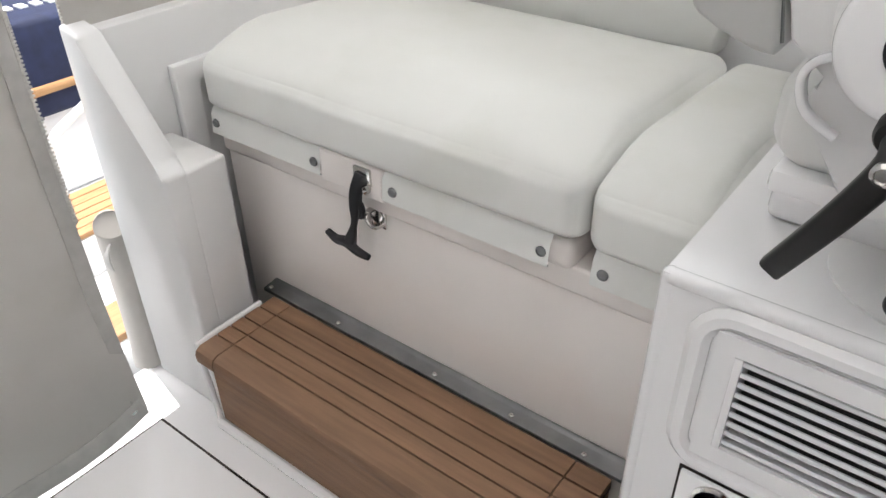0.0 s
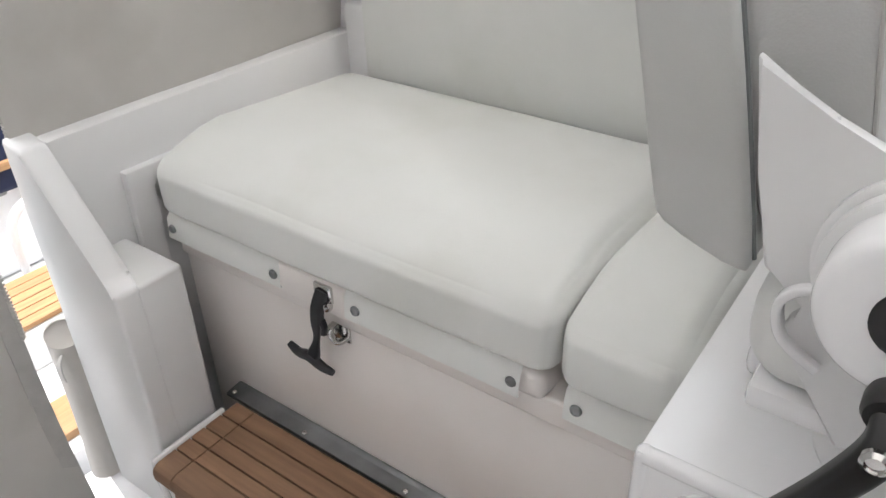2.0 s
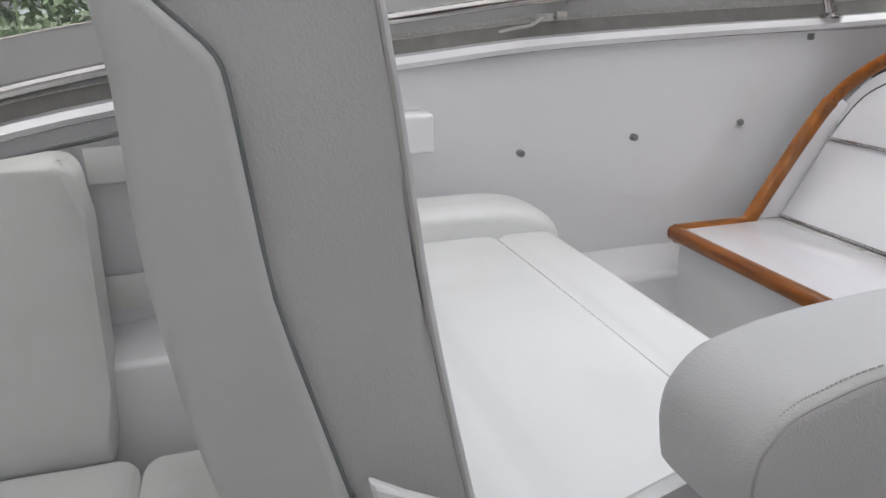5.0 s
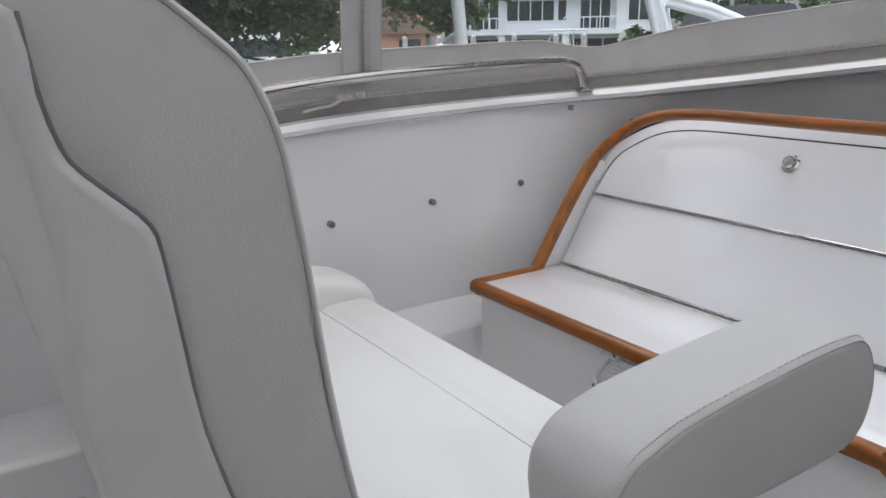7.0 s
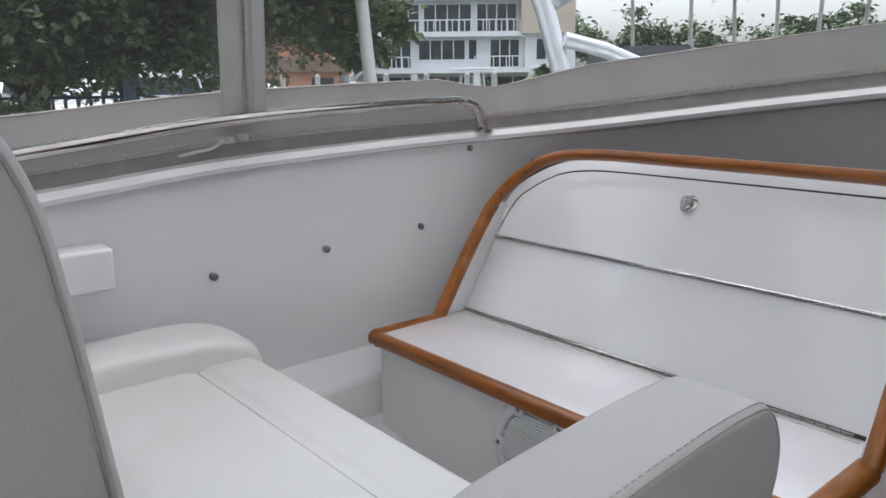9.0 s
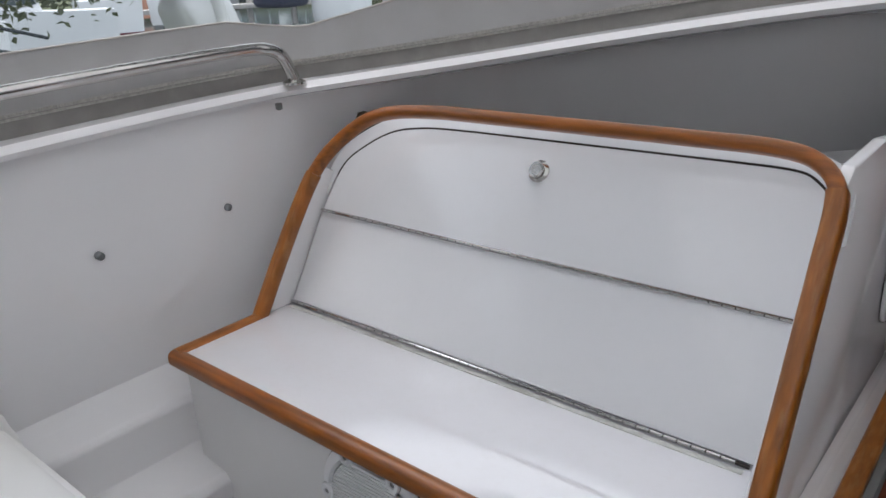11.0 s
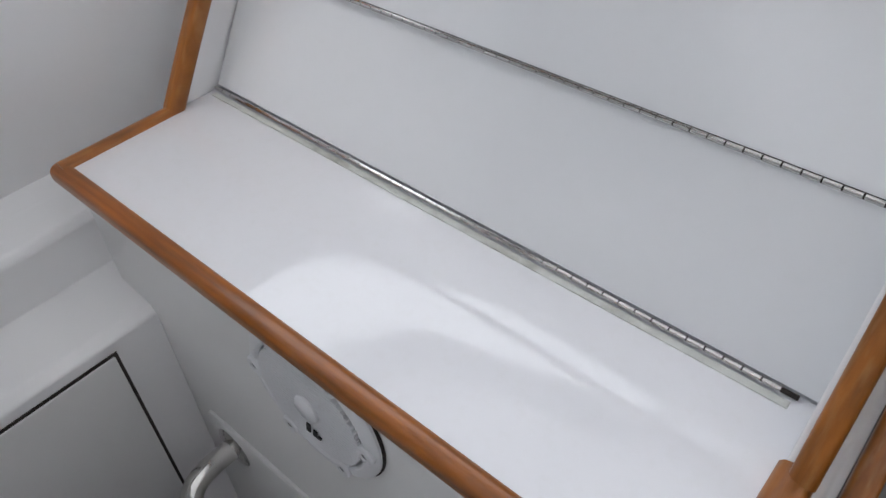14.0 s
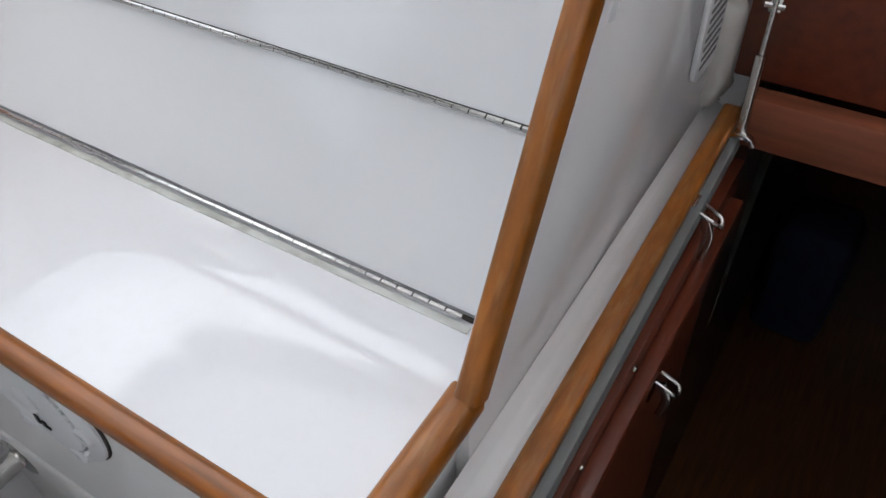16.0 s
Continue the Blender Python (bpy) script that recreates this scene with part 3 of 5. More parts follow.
PIPE = [(0.070, 1.690), (0.107, 1.6825), (0.131, 1.671), (0.151, 1.655), (0.166, 1.641), (0.176, 1.6235), (0.185, 1.597), (0.190, 1.565), (0.193, 1.545), (0.1975, 1.508), (0.2035, 1.456), (0.211, 1.407), (0.219, 1.362), (0.229, 1.31), (0.234, 1.28)]
FRONT = [(y + 0.005, z + 0.002) for y, z in PIPE]
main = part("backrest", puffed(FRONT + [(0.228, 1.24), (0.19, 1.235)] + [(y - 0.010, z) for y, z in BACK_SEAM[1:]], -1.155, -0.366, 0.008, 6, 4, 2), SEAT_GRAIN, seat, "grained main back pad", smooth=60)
for off, r in ((0.0, 0.0016), (0.006, 0.0008)):
    part("piping", tube(smooth_path([(-0.3665 - off * 0.9, y + off * 0.6, z) for y, z in PIPE], 6), r, 6, (1, 0, 0)), SEAM, main)

# side plates, hub and adjusters on the inboard side
PLATE = GEL_SOFT
part("back_plate", prism([(0.1665, 1.356), (0.211, 1.326), (0.277, 1.303), (0.315, 1.277), (0.315, 1.137), (0.26, 1.12), (0.227, 1.173), (0.217, 1.182), (0.212, 1.192), (0.216, 1.205), (0.224, 1.214), (0.211, 1.224), (0.1945, 1.232), (0.180, 1.29)], "x", -0.348, -0.339, 0.0025, 2), PLATE, seat, "white painted metal back bracket")
part("arm_plate", prism([(0.262, 1.302), (0.296, 1.304), (0.348, 1.324), (0.385, 1.343), (0.42, 1.352), (0.52, 1.345), (0.54, 1.32), (0.48, 1.296), (0.40, 1.262), (0.335, 1.226), (0.277, 1.205), (0.229, 1.229), (0.226, 1.27)], "x", -0.339, -0.327, 0.0025, 2), PLATE, seat, "white painted metal arm bracket")
part("arm_stay", box(-0.339, -0.29, 0.38, 0.52, 1.328, 1.342, 0.003), PLATE, seat, "white painted metal arm bracket")
HY, HZ = 0.2745, 1.2575
part("collar", lathe([(0.057, 0), (0.057, 0.006), (0.054, 0.008)], (-0.339, HY, HZ), (1, 0, 0), 48), PLATE, seat)
part("collar", lathe([(0.053, 0), (0.053, 0.009), (0.050, 0.011)], (-0.329, HY, HZ), (1, 0, 0), 48), PLATE, seat)
hub = part("hub", lathe([(0.0475, 0), (0.0475, 0.026), (0.046, 0.030), (0.043, 0.033), (0.038, 0.034), (0.018, 0.034)], (-0.319, HY, HZ), (1, 0, 0), 56), GEL, seat, "glossy white round hub")
part("hub_cap", lathe([(0.0195, 0), (0.0195, 0.0015), (0.0175, 0.0025), (0.002, 0.0025)], (-0.285, HY, HZ), (1, 0, 0), 32), PLASTIC, hub, "black hub cap")
part("hub_knob", lathe([(0.0095, 0), (0.0095, 0.006), (0.008, 0.009), (0.002, 0.009)], (-0.285, HY + 0.030, HZ), (1, 0, 0), 24), PLASTIC, hub, "black knob")
lever = part("lever", sweep(smooth_path([(-0.274, 0.281, 1.209), (-0.262, 0.279, 1.196), (-0.256, 0.262, 1.162), (-0.255, 0.236, 1.116)], 5), rounded(0.02, 0.018, 0.005), (1, 0, 0), scale=lambda k: 1.1 - 0.3 * k), PLASTIC, seat, "black clamping lever")
part("lever_boss", lathe([(0.0125, 0), (0.0125, 0.034), (0.0135, 0.038), (0.0135, 0.048), (0.0115, 0.052), (0.003, 0.052)], (-0.320, 0.277, 1.218), (1, 0.02, -0.1), 32), PLASTIC, lever)
part("lever_bolt", lathe([(0.0075, 0), (0.0075, 0.003), (0.005, 0.005), (0.0045, 0.003), (0.001, 0.003)], (-0.2535, 0.279, 1.199), (1, 0, 0), 20), STEEL, lever, "steel socket bolt")
part("base_foot", box(-0.9, -0.548, 0.165, 0.5, 0.978, 1.015, 0.012, 3), GEL, seat)
part("base_link", sweep(smooth_path([(-0.338, 0.236, 1.232), (-0.338, 0.217, 1.226), (-0.338, 0.208, 1.212), (-0.338, 0.215, 1.190), (-0.338, 0.238, 1.176)], 4), rounded(0.006, 0.012, 0.002), (1, 0, 0)), GEL, seat)
part("rivet", lathe([(0.005, 0), (0.005, 0.004), (0.002, 0.006)], (-0.350, 0.217, 1.222), (0.6, -0.4, -0.5), 12), PLASTIC, seat)
part("dial", lathe([(0.097, 0), (0.097, 0.003), (0.092, 0.005), (0.06, 0.005)], (-0.53, 0.335, 0.978), (0, 0, 1), 48), GEL_SOFT, seat, "white swivel plate")
part("dial_arrow", prism([(-0.562, 0.262), (-0.572, 0.268), (-0.569, 0.263), (-0.587, 0.265), (-0.587, 0.261), (-0.569, 0.260), (-0.572, 0.255)], "z", 0.983, 0.9845), PLASTIC, seat, "black printed arrow")
stalk = part("stalk", tube([(-0.44, 0.33, 0.98), (-0.41, 0.318, 1.01), (-0.39, 0.31, 1.03)], 0.006, 14), STEEL, seat, "thin steel stalk")
part("ball", lathe([(0.001, -0.011), (0.006, -0.0092), (0.0095, -0.0055), (0.011, 0), (0.0095, 0.0055), (0.006, 0.0092), (0.001, 0.011)], (-0.386, 0.309, 1.035), (1, -0.3, 0.6), 20), PLASTIC, stalk, "black ball knob")

# armrest bolster, set slightly askew
ARM_SEAM = [(0.336, 1.342), (0.330, 1.363), (0.330, 1.381), (0.335, 1.393), (0.348, 1.405), (0.368, 1.411), (0.398, 1.4165), (0.46, 1.4195), (0.535, 1.4215), (0.59, 1.420), (0.625, 1.414), (0.645, 1.390), (0.650, 1.362), (0.640, 1.336), (0.612, 1.323)]
ARM = grown(ARM_SEAM + [(0.54, 1.326), (0.45, 1.333), (0.37, 1.336)], 0.004)


def askew(y):
    return -0.05 * (y - 0.40)


bm = puffed(ARM, -0.338, -0.2585, 0.009, 6, 6)
for v in bm.verts:
    v.co.x += askew(v.co.y)
    v.co.z += 0.001 * noise.noise(v.co * 22)
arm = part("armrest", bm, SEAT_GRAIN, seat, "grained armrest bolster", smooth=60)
part("seam", tube(smooth_path([(-0.2600 + askew(y), y, z) for y, z in ARM_SEAM], 5), 0.0009, 6, (1, 0, 0)), SEAM, arm)
stitch = bmesh.new()
line = smooth_path([(-0.2640 + askew(y), y, z + 0.0035) for y, z in ARM_SEAM[2:12]], 9)
for p, q in zip(line, line[1:]):
    tube([p.lerp(q, 0.15), p.lerp(q, 0.7)], 0.0006, 4, (1, 0, 0), stitch)
part("stitching", stitch, SEAM, arm)["kind"] = "stuff"
corner = [(0.285 - 0.035 * (1 - math.cos(radians(15 * k))), 1.293 + 0.035 * math.sin(radians(15 * k))) for k in range(7)]
bracket = part("far_bracket", prism([(0.2, 1.14), (0.285, 1.14)] + corner + [(0.2, 1.328)], "x", -1.205, -1.195, 0.003, 3), GEL, seat, "white outboard bracket")
part("bolt", lathe([(0.0165, 0), (0.0165, 0.003), (0.010, 0.004), (0.0095, 0.008), (0.005, 0.009), (0.004, 0.006), (0.001, 0.006)], (-1.195, 0.248, 1.291), (1, 0, 0), 24), STEEL, bracket, "steel bolt with a washer")
part("bolt", lathe([(0.0165, 0), (0.0165, 0.006), (0.012, 0.009), (0.001, 0.009)], (-1.195, 0.248, 1.230), (1, 0, 0), 24), PLASTIC, bracket, "black plug")

# ---- fittings on the hull side ----
holder = thing("hull_pad", (-1.22, 0.3, 1.365), "white block fixed to the hull side", "block")
part("block", box(-1.29, -1.205, 0.13, 0.453, 1.344, 1.409, 0.006, 3), GEL, holder)
for y, z in ((0.396, 1.294), (0.636, 1.317), (0.870, 1.330), (1.105, 1.3445)):
    s = thing("hull_screw", (-1.282, y, z), "steel dome screw in the hull side", "screw", "hull screws")
    part("head", lathe([(0.0065, -0.006), (0.0065, 0.006), (0.0045, 0.0085), (0.002, 0.009), (0.0018, 0.0075)], (-1.283 + 0.02 * max(0, 0.9 - y), y, z), (1, 0, 0), 16), STEEL_DULL, s)

# moulded ledge, recess and locker along the hull
structure("wall_ledge", prism([(-1.30, 1.115), (-1.262, 1.093), (-1.222, 1.075), (-1.216, 1.062), (-1.216, 0.985), (-1.12, 0.972), (-1.106, 0.96), (-1.106, SOLE), (-1.30, SOLE)], "y", 0.56, 1.5, 0.004, 2), GEL, "moulded white ledge along the hull side", "ledge")
locker = thing("hull_locker", (-1.1, 0.62, 0.5), "white locker door in the hull side", "locker door")
part("door", box(-1.108, -1.1015, 0.30, 0.849, 0.4, 0.938, 0.002), GEL_SOFT, locker)
part("gap", box(-1.1075, -1.1045, 0.296, 0.854, 0.396, 0.943), CAULK, locker, "dark gap round the door")

# ---- stainless rail along the coaming ----
RAIL = smooth_path([(-1.175, -0.86, 1.20), (-1.185, -0.83, 1.245), (-1.215, -0.62, 1.345), (-1.23, -0.25, 1.455), (-1.25, 0.1, 1.52), (-1.258, 0.432, 1.562), (-1.262, 0.684, 1.588), (-1.258, 0.98, 1.601), (-1.248, 1.16, 1.606), (-1.24, 1.205, 1.602), (-1.235, 1.228, 1.588), (-1.232, 1.245, 1.55)], 6)
hr = thing("grab_rail", (-1.24, 0.3, 1.54), "polished stainless grab rail on the coaming", "rail")
part("tube", tube(RAIL, 0.0105, 14), STEEL, hr)
part("foot", lathe([(0.02, 0), (0.02, 0.004), (0.012, 0.008)], (-1.232, 1.245, 1.54), (0, 0, 1), 18), STEEL, hr)
bracket = thing("rail_nut", (-1.2, 1.2, 1.535), "small dark nut under the coaming", "nut")
part("nut", lathe([(0.006, 0), (0.006, -0.01), (0.003, -0.012)], (-1.232, 1.205, 1.513), (0, 0, 1), 6), GASKET, bracket)

# ---- canvas enclosure above the coaming ----
canvas = thing("side_curtain", (-1.3, 0.4, 1.55), "light grey canvas curtain with clear vinyl windows", "curtain")
WLOW = [p + Vector((0, 0, 0.118 - 0.025 * max(0, 1 - abs(p.y - 1.28) / 0.12))) + outward(p) * 0.012 for p in RIM]
LOW = raised(0.0, 0.008)
MID = raised(0.034, 0.010)
part("skirt", sheet(LOW, MID), ZIP_TAPE, canvas, "grey lower canvas strip")
part("apron", sheet(MID, WLOW), CANVAS_GREY, canvas)
TOPZ = 2.42
HEAD = [Vector((p.x * 0.93 + 0.025, p.y * 0.96, TOPZ)) for p in RIM]
CUT = max(i for i, p in enumerate(RIM) if p.x < 1.15)
part("window", sheet(WLOW[:CUT], HEAD[:CUT], 0.001), VINYL_CLEAR, canvas, "clear vinyl window").visible_shadow = False
# opaque starboard panel, never in view, added to dim the light from that side
part("side_panel", sheet(WLOW[CUT - 1:], HEAD[CUT - 1:], 0.002), CANVAS_GREY, canvas, "unseen canvas panel added to block starboard light")
part("zip", tube([p + outward(p) * -0.004 + Vector((0, 0, 0.032)) for p in raised(0, 0.008)], 0.0022, 6), ZIP, canvas)
part("hem", tube(WLOW, 0.002, 6), CANVAS, canvas)
teeth = bmesh.new()
for a, b in zip(RIM_PORT[20:], RIM_PORT[21:]):
    for k in range(14):
        p = a.lerp(b, k / 14) + Vector((0, 0, 0.038)) + outward(a) * 0.001
        bmesh.ops.create_cube(teeth, size=1, matrix=Matrix.Translation(p) @ Matrix.Diagonal((0.004, 0.0026, 0.0045, 1)))
part("zip_teeth", teeth, ZIP, canvas, smooth=0)["kind"] = "stuff"


def mullion(y_at, half, fwd=False, idx=None):
    """An upright canvas band with a zip, from the apron to the roof."""
    i = idx if fwd else min(range(len(RIM_PORT) // 2 + 20), key=lambda k: abs(RIM_PORT[k].y - y_at))
    p, q = RIM[i], RIM[i + 1]
    d = (q - p)
    d.z = 0
    d.normalize()
    o = outward(p) * -1
    foot = p + Vector((0, 0, 0.058)) - o * 0.01
    head = Vector((p.x * 0.93 + 0.025, p.y * 0.96, TOPZ))
    bm = sweep([foot + o * 0.004, head + o * 0.004], [(-half, -0.001), (half, -0.001), (half, 0.002), (half * 0.4, 0.004), (half * 0.3, 0.0015), (-half * 0.1, 0.0015), (-half * 0.2, 0.004), (-half, 0.002)], o)
    band = part("band", bm, CANVAS_GREY, canvas)
    part("zip", tube([foot + o * 0.009 + d * half * 0.1, head + o * 0.009 + d * half * 0.1], 0.0028, 6, (0, 1, 0)), ZIP, band)
    t = bmesh.new()
    for k in range(110):
        c = foot.lerp(head, k / 110 * 0.6) + o * 0.011 + d * half * 0.1
        bmesh.ops.create_cube(t, size=1, matrix=Matrix.Translation(c) @ Matrix.Diagonal((0.006, 0.006, 0.0024, 1)))
    part("teeth", t, ZIP, band, smooth=0)["kind"] = "stuff"
    for s in (-0.95, 0.95):
        part("stitch", tube([foot + o * 0.006 + d * half * s, head + o * 0.006 + d * half * s], 0.0012, 5, (0, 1, 0)), CANVAS_EDGE, band)
    return foot, o, d


mullion(0.705, 0.042)
mullion(-0.33, 0.042)
mullion(-0.62, 0.042)
f_idx = min(range(len(RIM_PORT)), key=lambda k: abs(RIM_PORT[k].x + 0.42))
mullion(0, 0.05, True, f_idx)
mullion(0, 0.05, True, len(RIM) - 1 - f_idx)
mullion(0, 0.05, True, len(RIM) - 30)
for y in (0.66, -0.12):
    pull = thing("zip_pull", (-1.27, y, 1.54), "grey plastic zip pull with a cord", "zip pull", "zip pulls")
    z = 1.553 if y > 0 else 1.475
    part("slider", box(-1.279, -1.268, y, y + 0.03, z - 0.006, z + 0.006, 0.002), ZIP, pull)
    part("slider", box(-1.277, -1.266, y + 0.035, y + 0.055, z - 0.002, z + 0.01, 0.002), ZIP, pull)
    part("cord", tube(smooth_path([(-1.27, y + 0.01, z), (-1.266, y - 0.015, z - 0.012), (-1.27, y - 0.04, z - 0.016), (-1.272, y - 0.07, z - 0.022)], 5), 0.003, 6), CANVAS, pull)

# canvas top over the cockpit, with its legs
roof = thing("canvas_top", (0.35, 0.3, TOPZ), "white translucent canvas top over the cockpit", "roof")
part("panel", prism([((p.x - 0.35) * 1.02 + 0.35, p.y * 1.015) for p in HEAD], "z", TOPZ, TOPZ + 0.004), ROOF_CLOTH, roof)


def polar(eye, az, el, d):
    return Vector(eye) + d * Vector((-math.sin(radians(az)) * math.cos(radians(el)), math.cos(radians(az)) * math.cos(radians(el)), math.sin(radians(el))))


EYE_A = (-0.064, 0.188, 1.714)
legs = thing("roof_frame", polar(EYE_A, 41.4, -6, 1.95), "silver pipe frame outside the windows", "frame")
part("leg", tube([polar(EYE_A, 45.2, 8.5, 2.1), polar(EYE_A, 43.0, 3.0, 2.0), polar(EYE_A, 40.9, -4.5, 1.95)], 0.026, 16), STEEL_LEG, legs)
part("brace", tube([polar(EYE_A, 43.4, 3.2, 2.0), polar(EYE_A, 40.6, 4.6, 2.05), polar(EYE_A, 33.0, 14, 2.3)], 0.021, 14), STEEL_LEG, legs)
part("brace", tube([polar(EYE_A, 41.6, 1.0, 1.97), polar(EYE_A, 38.6, 0.2, 2.0), polar(EYE_A, 34.0, -1.7, 2.1)], 0.020, 14), STEEL_LEG, legs)

# ---- aft canvas and the opening beside it ----
aft = thing("aft_curtain", (-0.8, -0.96, 1.0), "off-white canvas curtain above the bulkhead", "curtain")


def cloth(p00, p10, p01, p11, nx=14, nz=14, amp=0.008, freq=3.0, seed=0.0, axis=(0, 1, 0), thick=0.003):
    bm = bmesh.new()
    ax = Vector(axis)
    a, b, c, d = (Vector(q) for q in (p00, p10, p01, p11))
    for off in (0, thick):
        g = [[bm.verts.new(a.lerp(b, i / nx).lerp(c.lerp(d, i / nx), j / nz) + ax * (off + amp * noise.noise(Vector((i / nx * freq + seed, j / nz * freq * 0.6, seed))))) for i in range(nx + 1)] for j in range(nz + 1)]
        for j in range(nz):
            for i in range(nx):
                bm.faces.new((g[j][i], g[j][i + 1], g[j + 1][i + 1], g[j + 1][i]))
    return bm


part("cloth", cloth((-0.42, -0.95, 0.55), (-1.2, -0.955, 0.9), (-0.40, -0.93, 2.42), (-1.15, -0.75, 2.42), 16, 20, 0.02, 3.5, 2.0), CANVAS, aft, smooth=70)
part("zip", tube([(-0.418, -0.948, 0.6), (-0.42, -0.947, 1.05), (-0.40, -0.93, 2.4)], 0.004, 6, (0, 1, 0)), ZIP, aft)
part("binding", sweep([(-0.428, -0.944, 0.6), (-0.43, -0.943, 1.05), (-0.41, -0.926, 2.4)], rounded(0.016, 0.004, 0.001, 2), (0, 1, 0)), CANVAS_EDGE, aft)

flap = thing("door_flap", (-0.15, -0.9, 0.26), "off-white canvas door flap with a reinforced hem", "flap")
FL = [(-0.330, -0.945, 2.42), (-0.327, -0.947, 1.05), (-0.328, -0.947, 0.66), (-0.332, -0.946, 0.434), (-0.346, -0.945, 0.165)]


def dip(k):
    """How far the bottom hem of the flap hangs, along its width."""
    return 0.07 * k - 0.055 * math.sin(math.pi / 2 * min(1, 4 * k))



def flap_cloth():
    bm = bmesh.new()
    edge = smooth_path(FL, 6)
    n, m = len(edge), 16
    for off in (0.0, 0.003):
        g = []
        for i, p in enumerate(edge):
            row = []
            for j in range(m + 1):
                k = j / m
                z = p.z + dip(k) * max(0, 1 - (p.z - 0.165) / 0.4)
                row.append(bm.verts.new((p.x + 0.95 * k, p.y - off - 0.03 * k + 0.022 * noise.noise(Vector((k * 3.5, p.z * 1.6, 4))), z)))
            g.append(row)
        for i in range(n - 1):
            for j in range(m):
                bm.faces.new((g[i][j], g[i][j + 1], g[i + 1][j + 1], g[i + 1][j]))
    return bm


part("cloth", flap_cloth(), CANVAS, flap, smooth=70)
part("binding", sweep([Vector(p) + Vector((0.014, 0.004, 0)) for p in smooth_path(FL, 6)], rounded(0.03, 0.003, 0.001, 2), (0, 1, 0)), CANVAS_EDGE, flap)
part("zip", tube([Vector(p) + Vector((-0.001, 0.003, 0)) for p in smooth_path(FL[:3], 6)], 0.004, 6, (0, 1, 0)), ZIP, flap)
teeth = bmesh.new()
for p, q in zip(smooth_path(FL[1:3], 60), smooth_path(FL[1:3], 60)[1:]):
    bmesh.ops.create_cube(teeth, size=1, matrix=Matrix.Translation(p + Vector((-0.004, 0.004, 0))) @ Matrix.Diagonal((0.006, 0.004, 0.0032, 1)))
for k in range(70):
    p = Vector((-0.418, -0.945, 0.6)).lerp(Vector((-0.42, -0.944, 1.05)), k / 70)
    bmesh.ops.create_cube(teeth, size=1, matrix=Matrix.Translation(p + Vector((0.004, 0.003, 0))) @ Matrix.Diagonal((0.006, 0.004, 0.0032, 1)))
part("zip_teeth", teeth, ZIP, flap, smooth=0)["kind"] = "stuff"
part("hem", sweep([(-0.336 + 0.95 * k, -0.938 - 0.03 * k + 0.022 * noise.noise(Vector((k * 3.5, 0.37, 4))), 0.188 + dip(k)) for k in [i / 24 for i in range(25)]], rounded(0.045, 0.003, 0.001, 2), (0, 1, 0.2)), CANVAS_EDGE, flap)
part("grommet", lathe([(0.011, 0), (0.011, 0.003), (0.006, 0.004), (0.005, 0.001)], (-0.316, -0.934, 0.178), (0, 1, 0), 20), STEEL, flap, "steel grommet")
bolster = thing("rolled_canvas", (-0.41, -0.98, SOLE), "rolled off-white canvas strapped beside the opening", "canvas roll")
part("roll", sweep(smooth_path([(-0.405, -0.975, 0.605), (-0.41, -0.985, 0.58), (-0.41, -0.985, 0.40), (-0.40, -0.975, 0.25)], 5), ring(0.032, 14), (0, 1, 0)), CANVAS, bolster, smooth=60)
part("strap", sweep(smooth_path([(-0.385, -0.962, 0.575), (-0.37, -0.952, 0.56), (-0.37, -0.95, 0.53)], 4), rounded(0.02, 0.003, 0.001, 2), (1, 0, 0)), CANVAS_EDGE, bolster)


# ---- console ahead of the seat ----
GRIME = material("grimy white strip", (0.6, 0.61, 0.58), 0.45, spread=0.1, scale=40, dirt=(0.22, 0.21, 0.17), dirt_scale=26, dirt_amount=0.7)
SL = 0.62
NRM = Vector((0, -1, SL)).normalized()


def on_slope(x, z, off=0.0):
    """A point of the sloping front at height z; off: metres ahead of the boards' face, level."""
    return Vector((x, 1.142 + SL * (z - 1.172) + off, z))


console = thing("console", (-0.78, 1.15, SOLE), "white console with varnished teak edges and hinged boards", "console")
part("body", box(-1.184, -0.362, 0.922, 1.30, SOLE, 1.14, 0.004), GEL_SOFT, console)
part("shelf", box(-1.185, -0.362, 0.915, 1.16, 1.141, 1.1725, 0.002), SHELF, console)


def outline(inset=0.0):
    """The boards' outline as (x, z), from the lower left corner round the top."""
    i = inset
    pts = [(-1.184 + i, 1.172)] + [(-1.183 + i, 1.30)]
    pts += [(p.x, p.z) for p in smooth_path([(-1.180 + i, 0, 1.345), (-1.171 + i, 0, 1.385), (-1.148 + i * 0.8, 0, 1.416 - i * 0.6), (-1.08, 0, 1.455 - i), (-1.003, 0, 1.469 - i), (-0.9, 0, 1.472 - i)], 5)]
    pts += [(p.x, p.z) for p in smooth_path([(-0.5, 0, 1.473 - i), (-0.42, 0, 1.472 - i), (-0.388 - i * 0.8, 0, 1.463 - i * 0.8), (-0.368 - i, 0, 1.44), (-0.363 - i, 0, 1.39)], 5)]
    return pts + [(-0.362 - i, 1.172)]


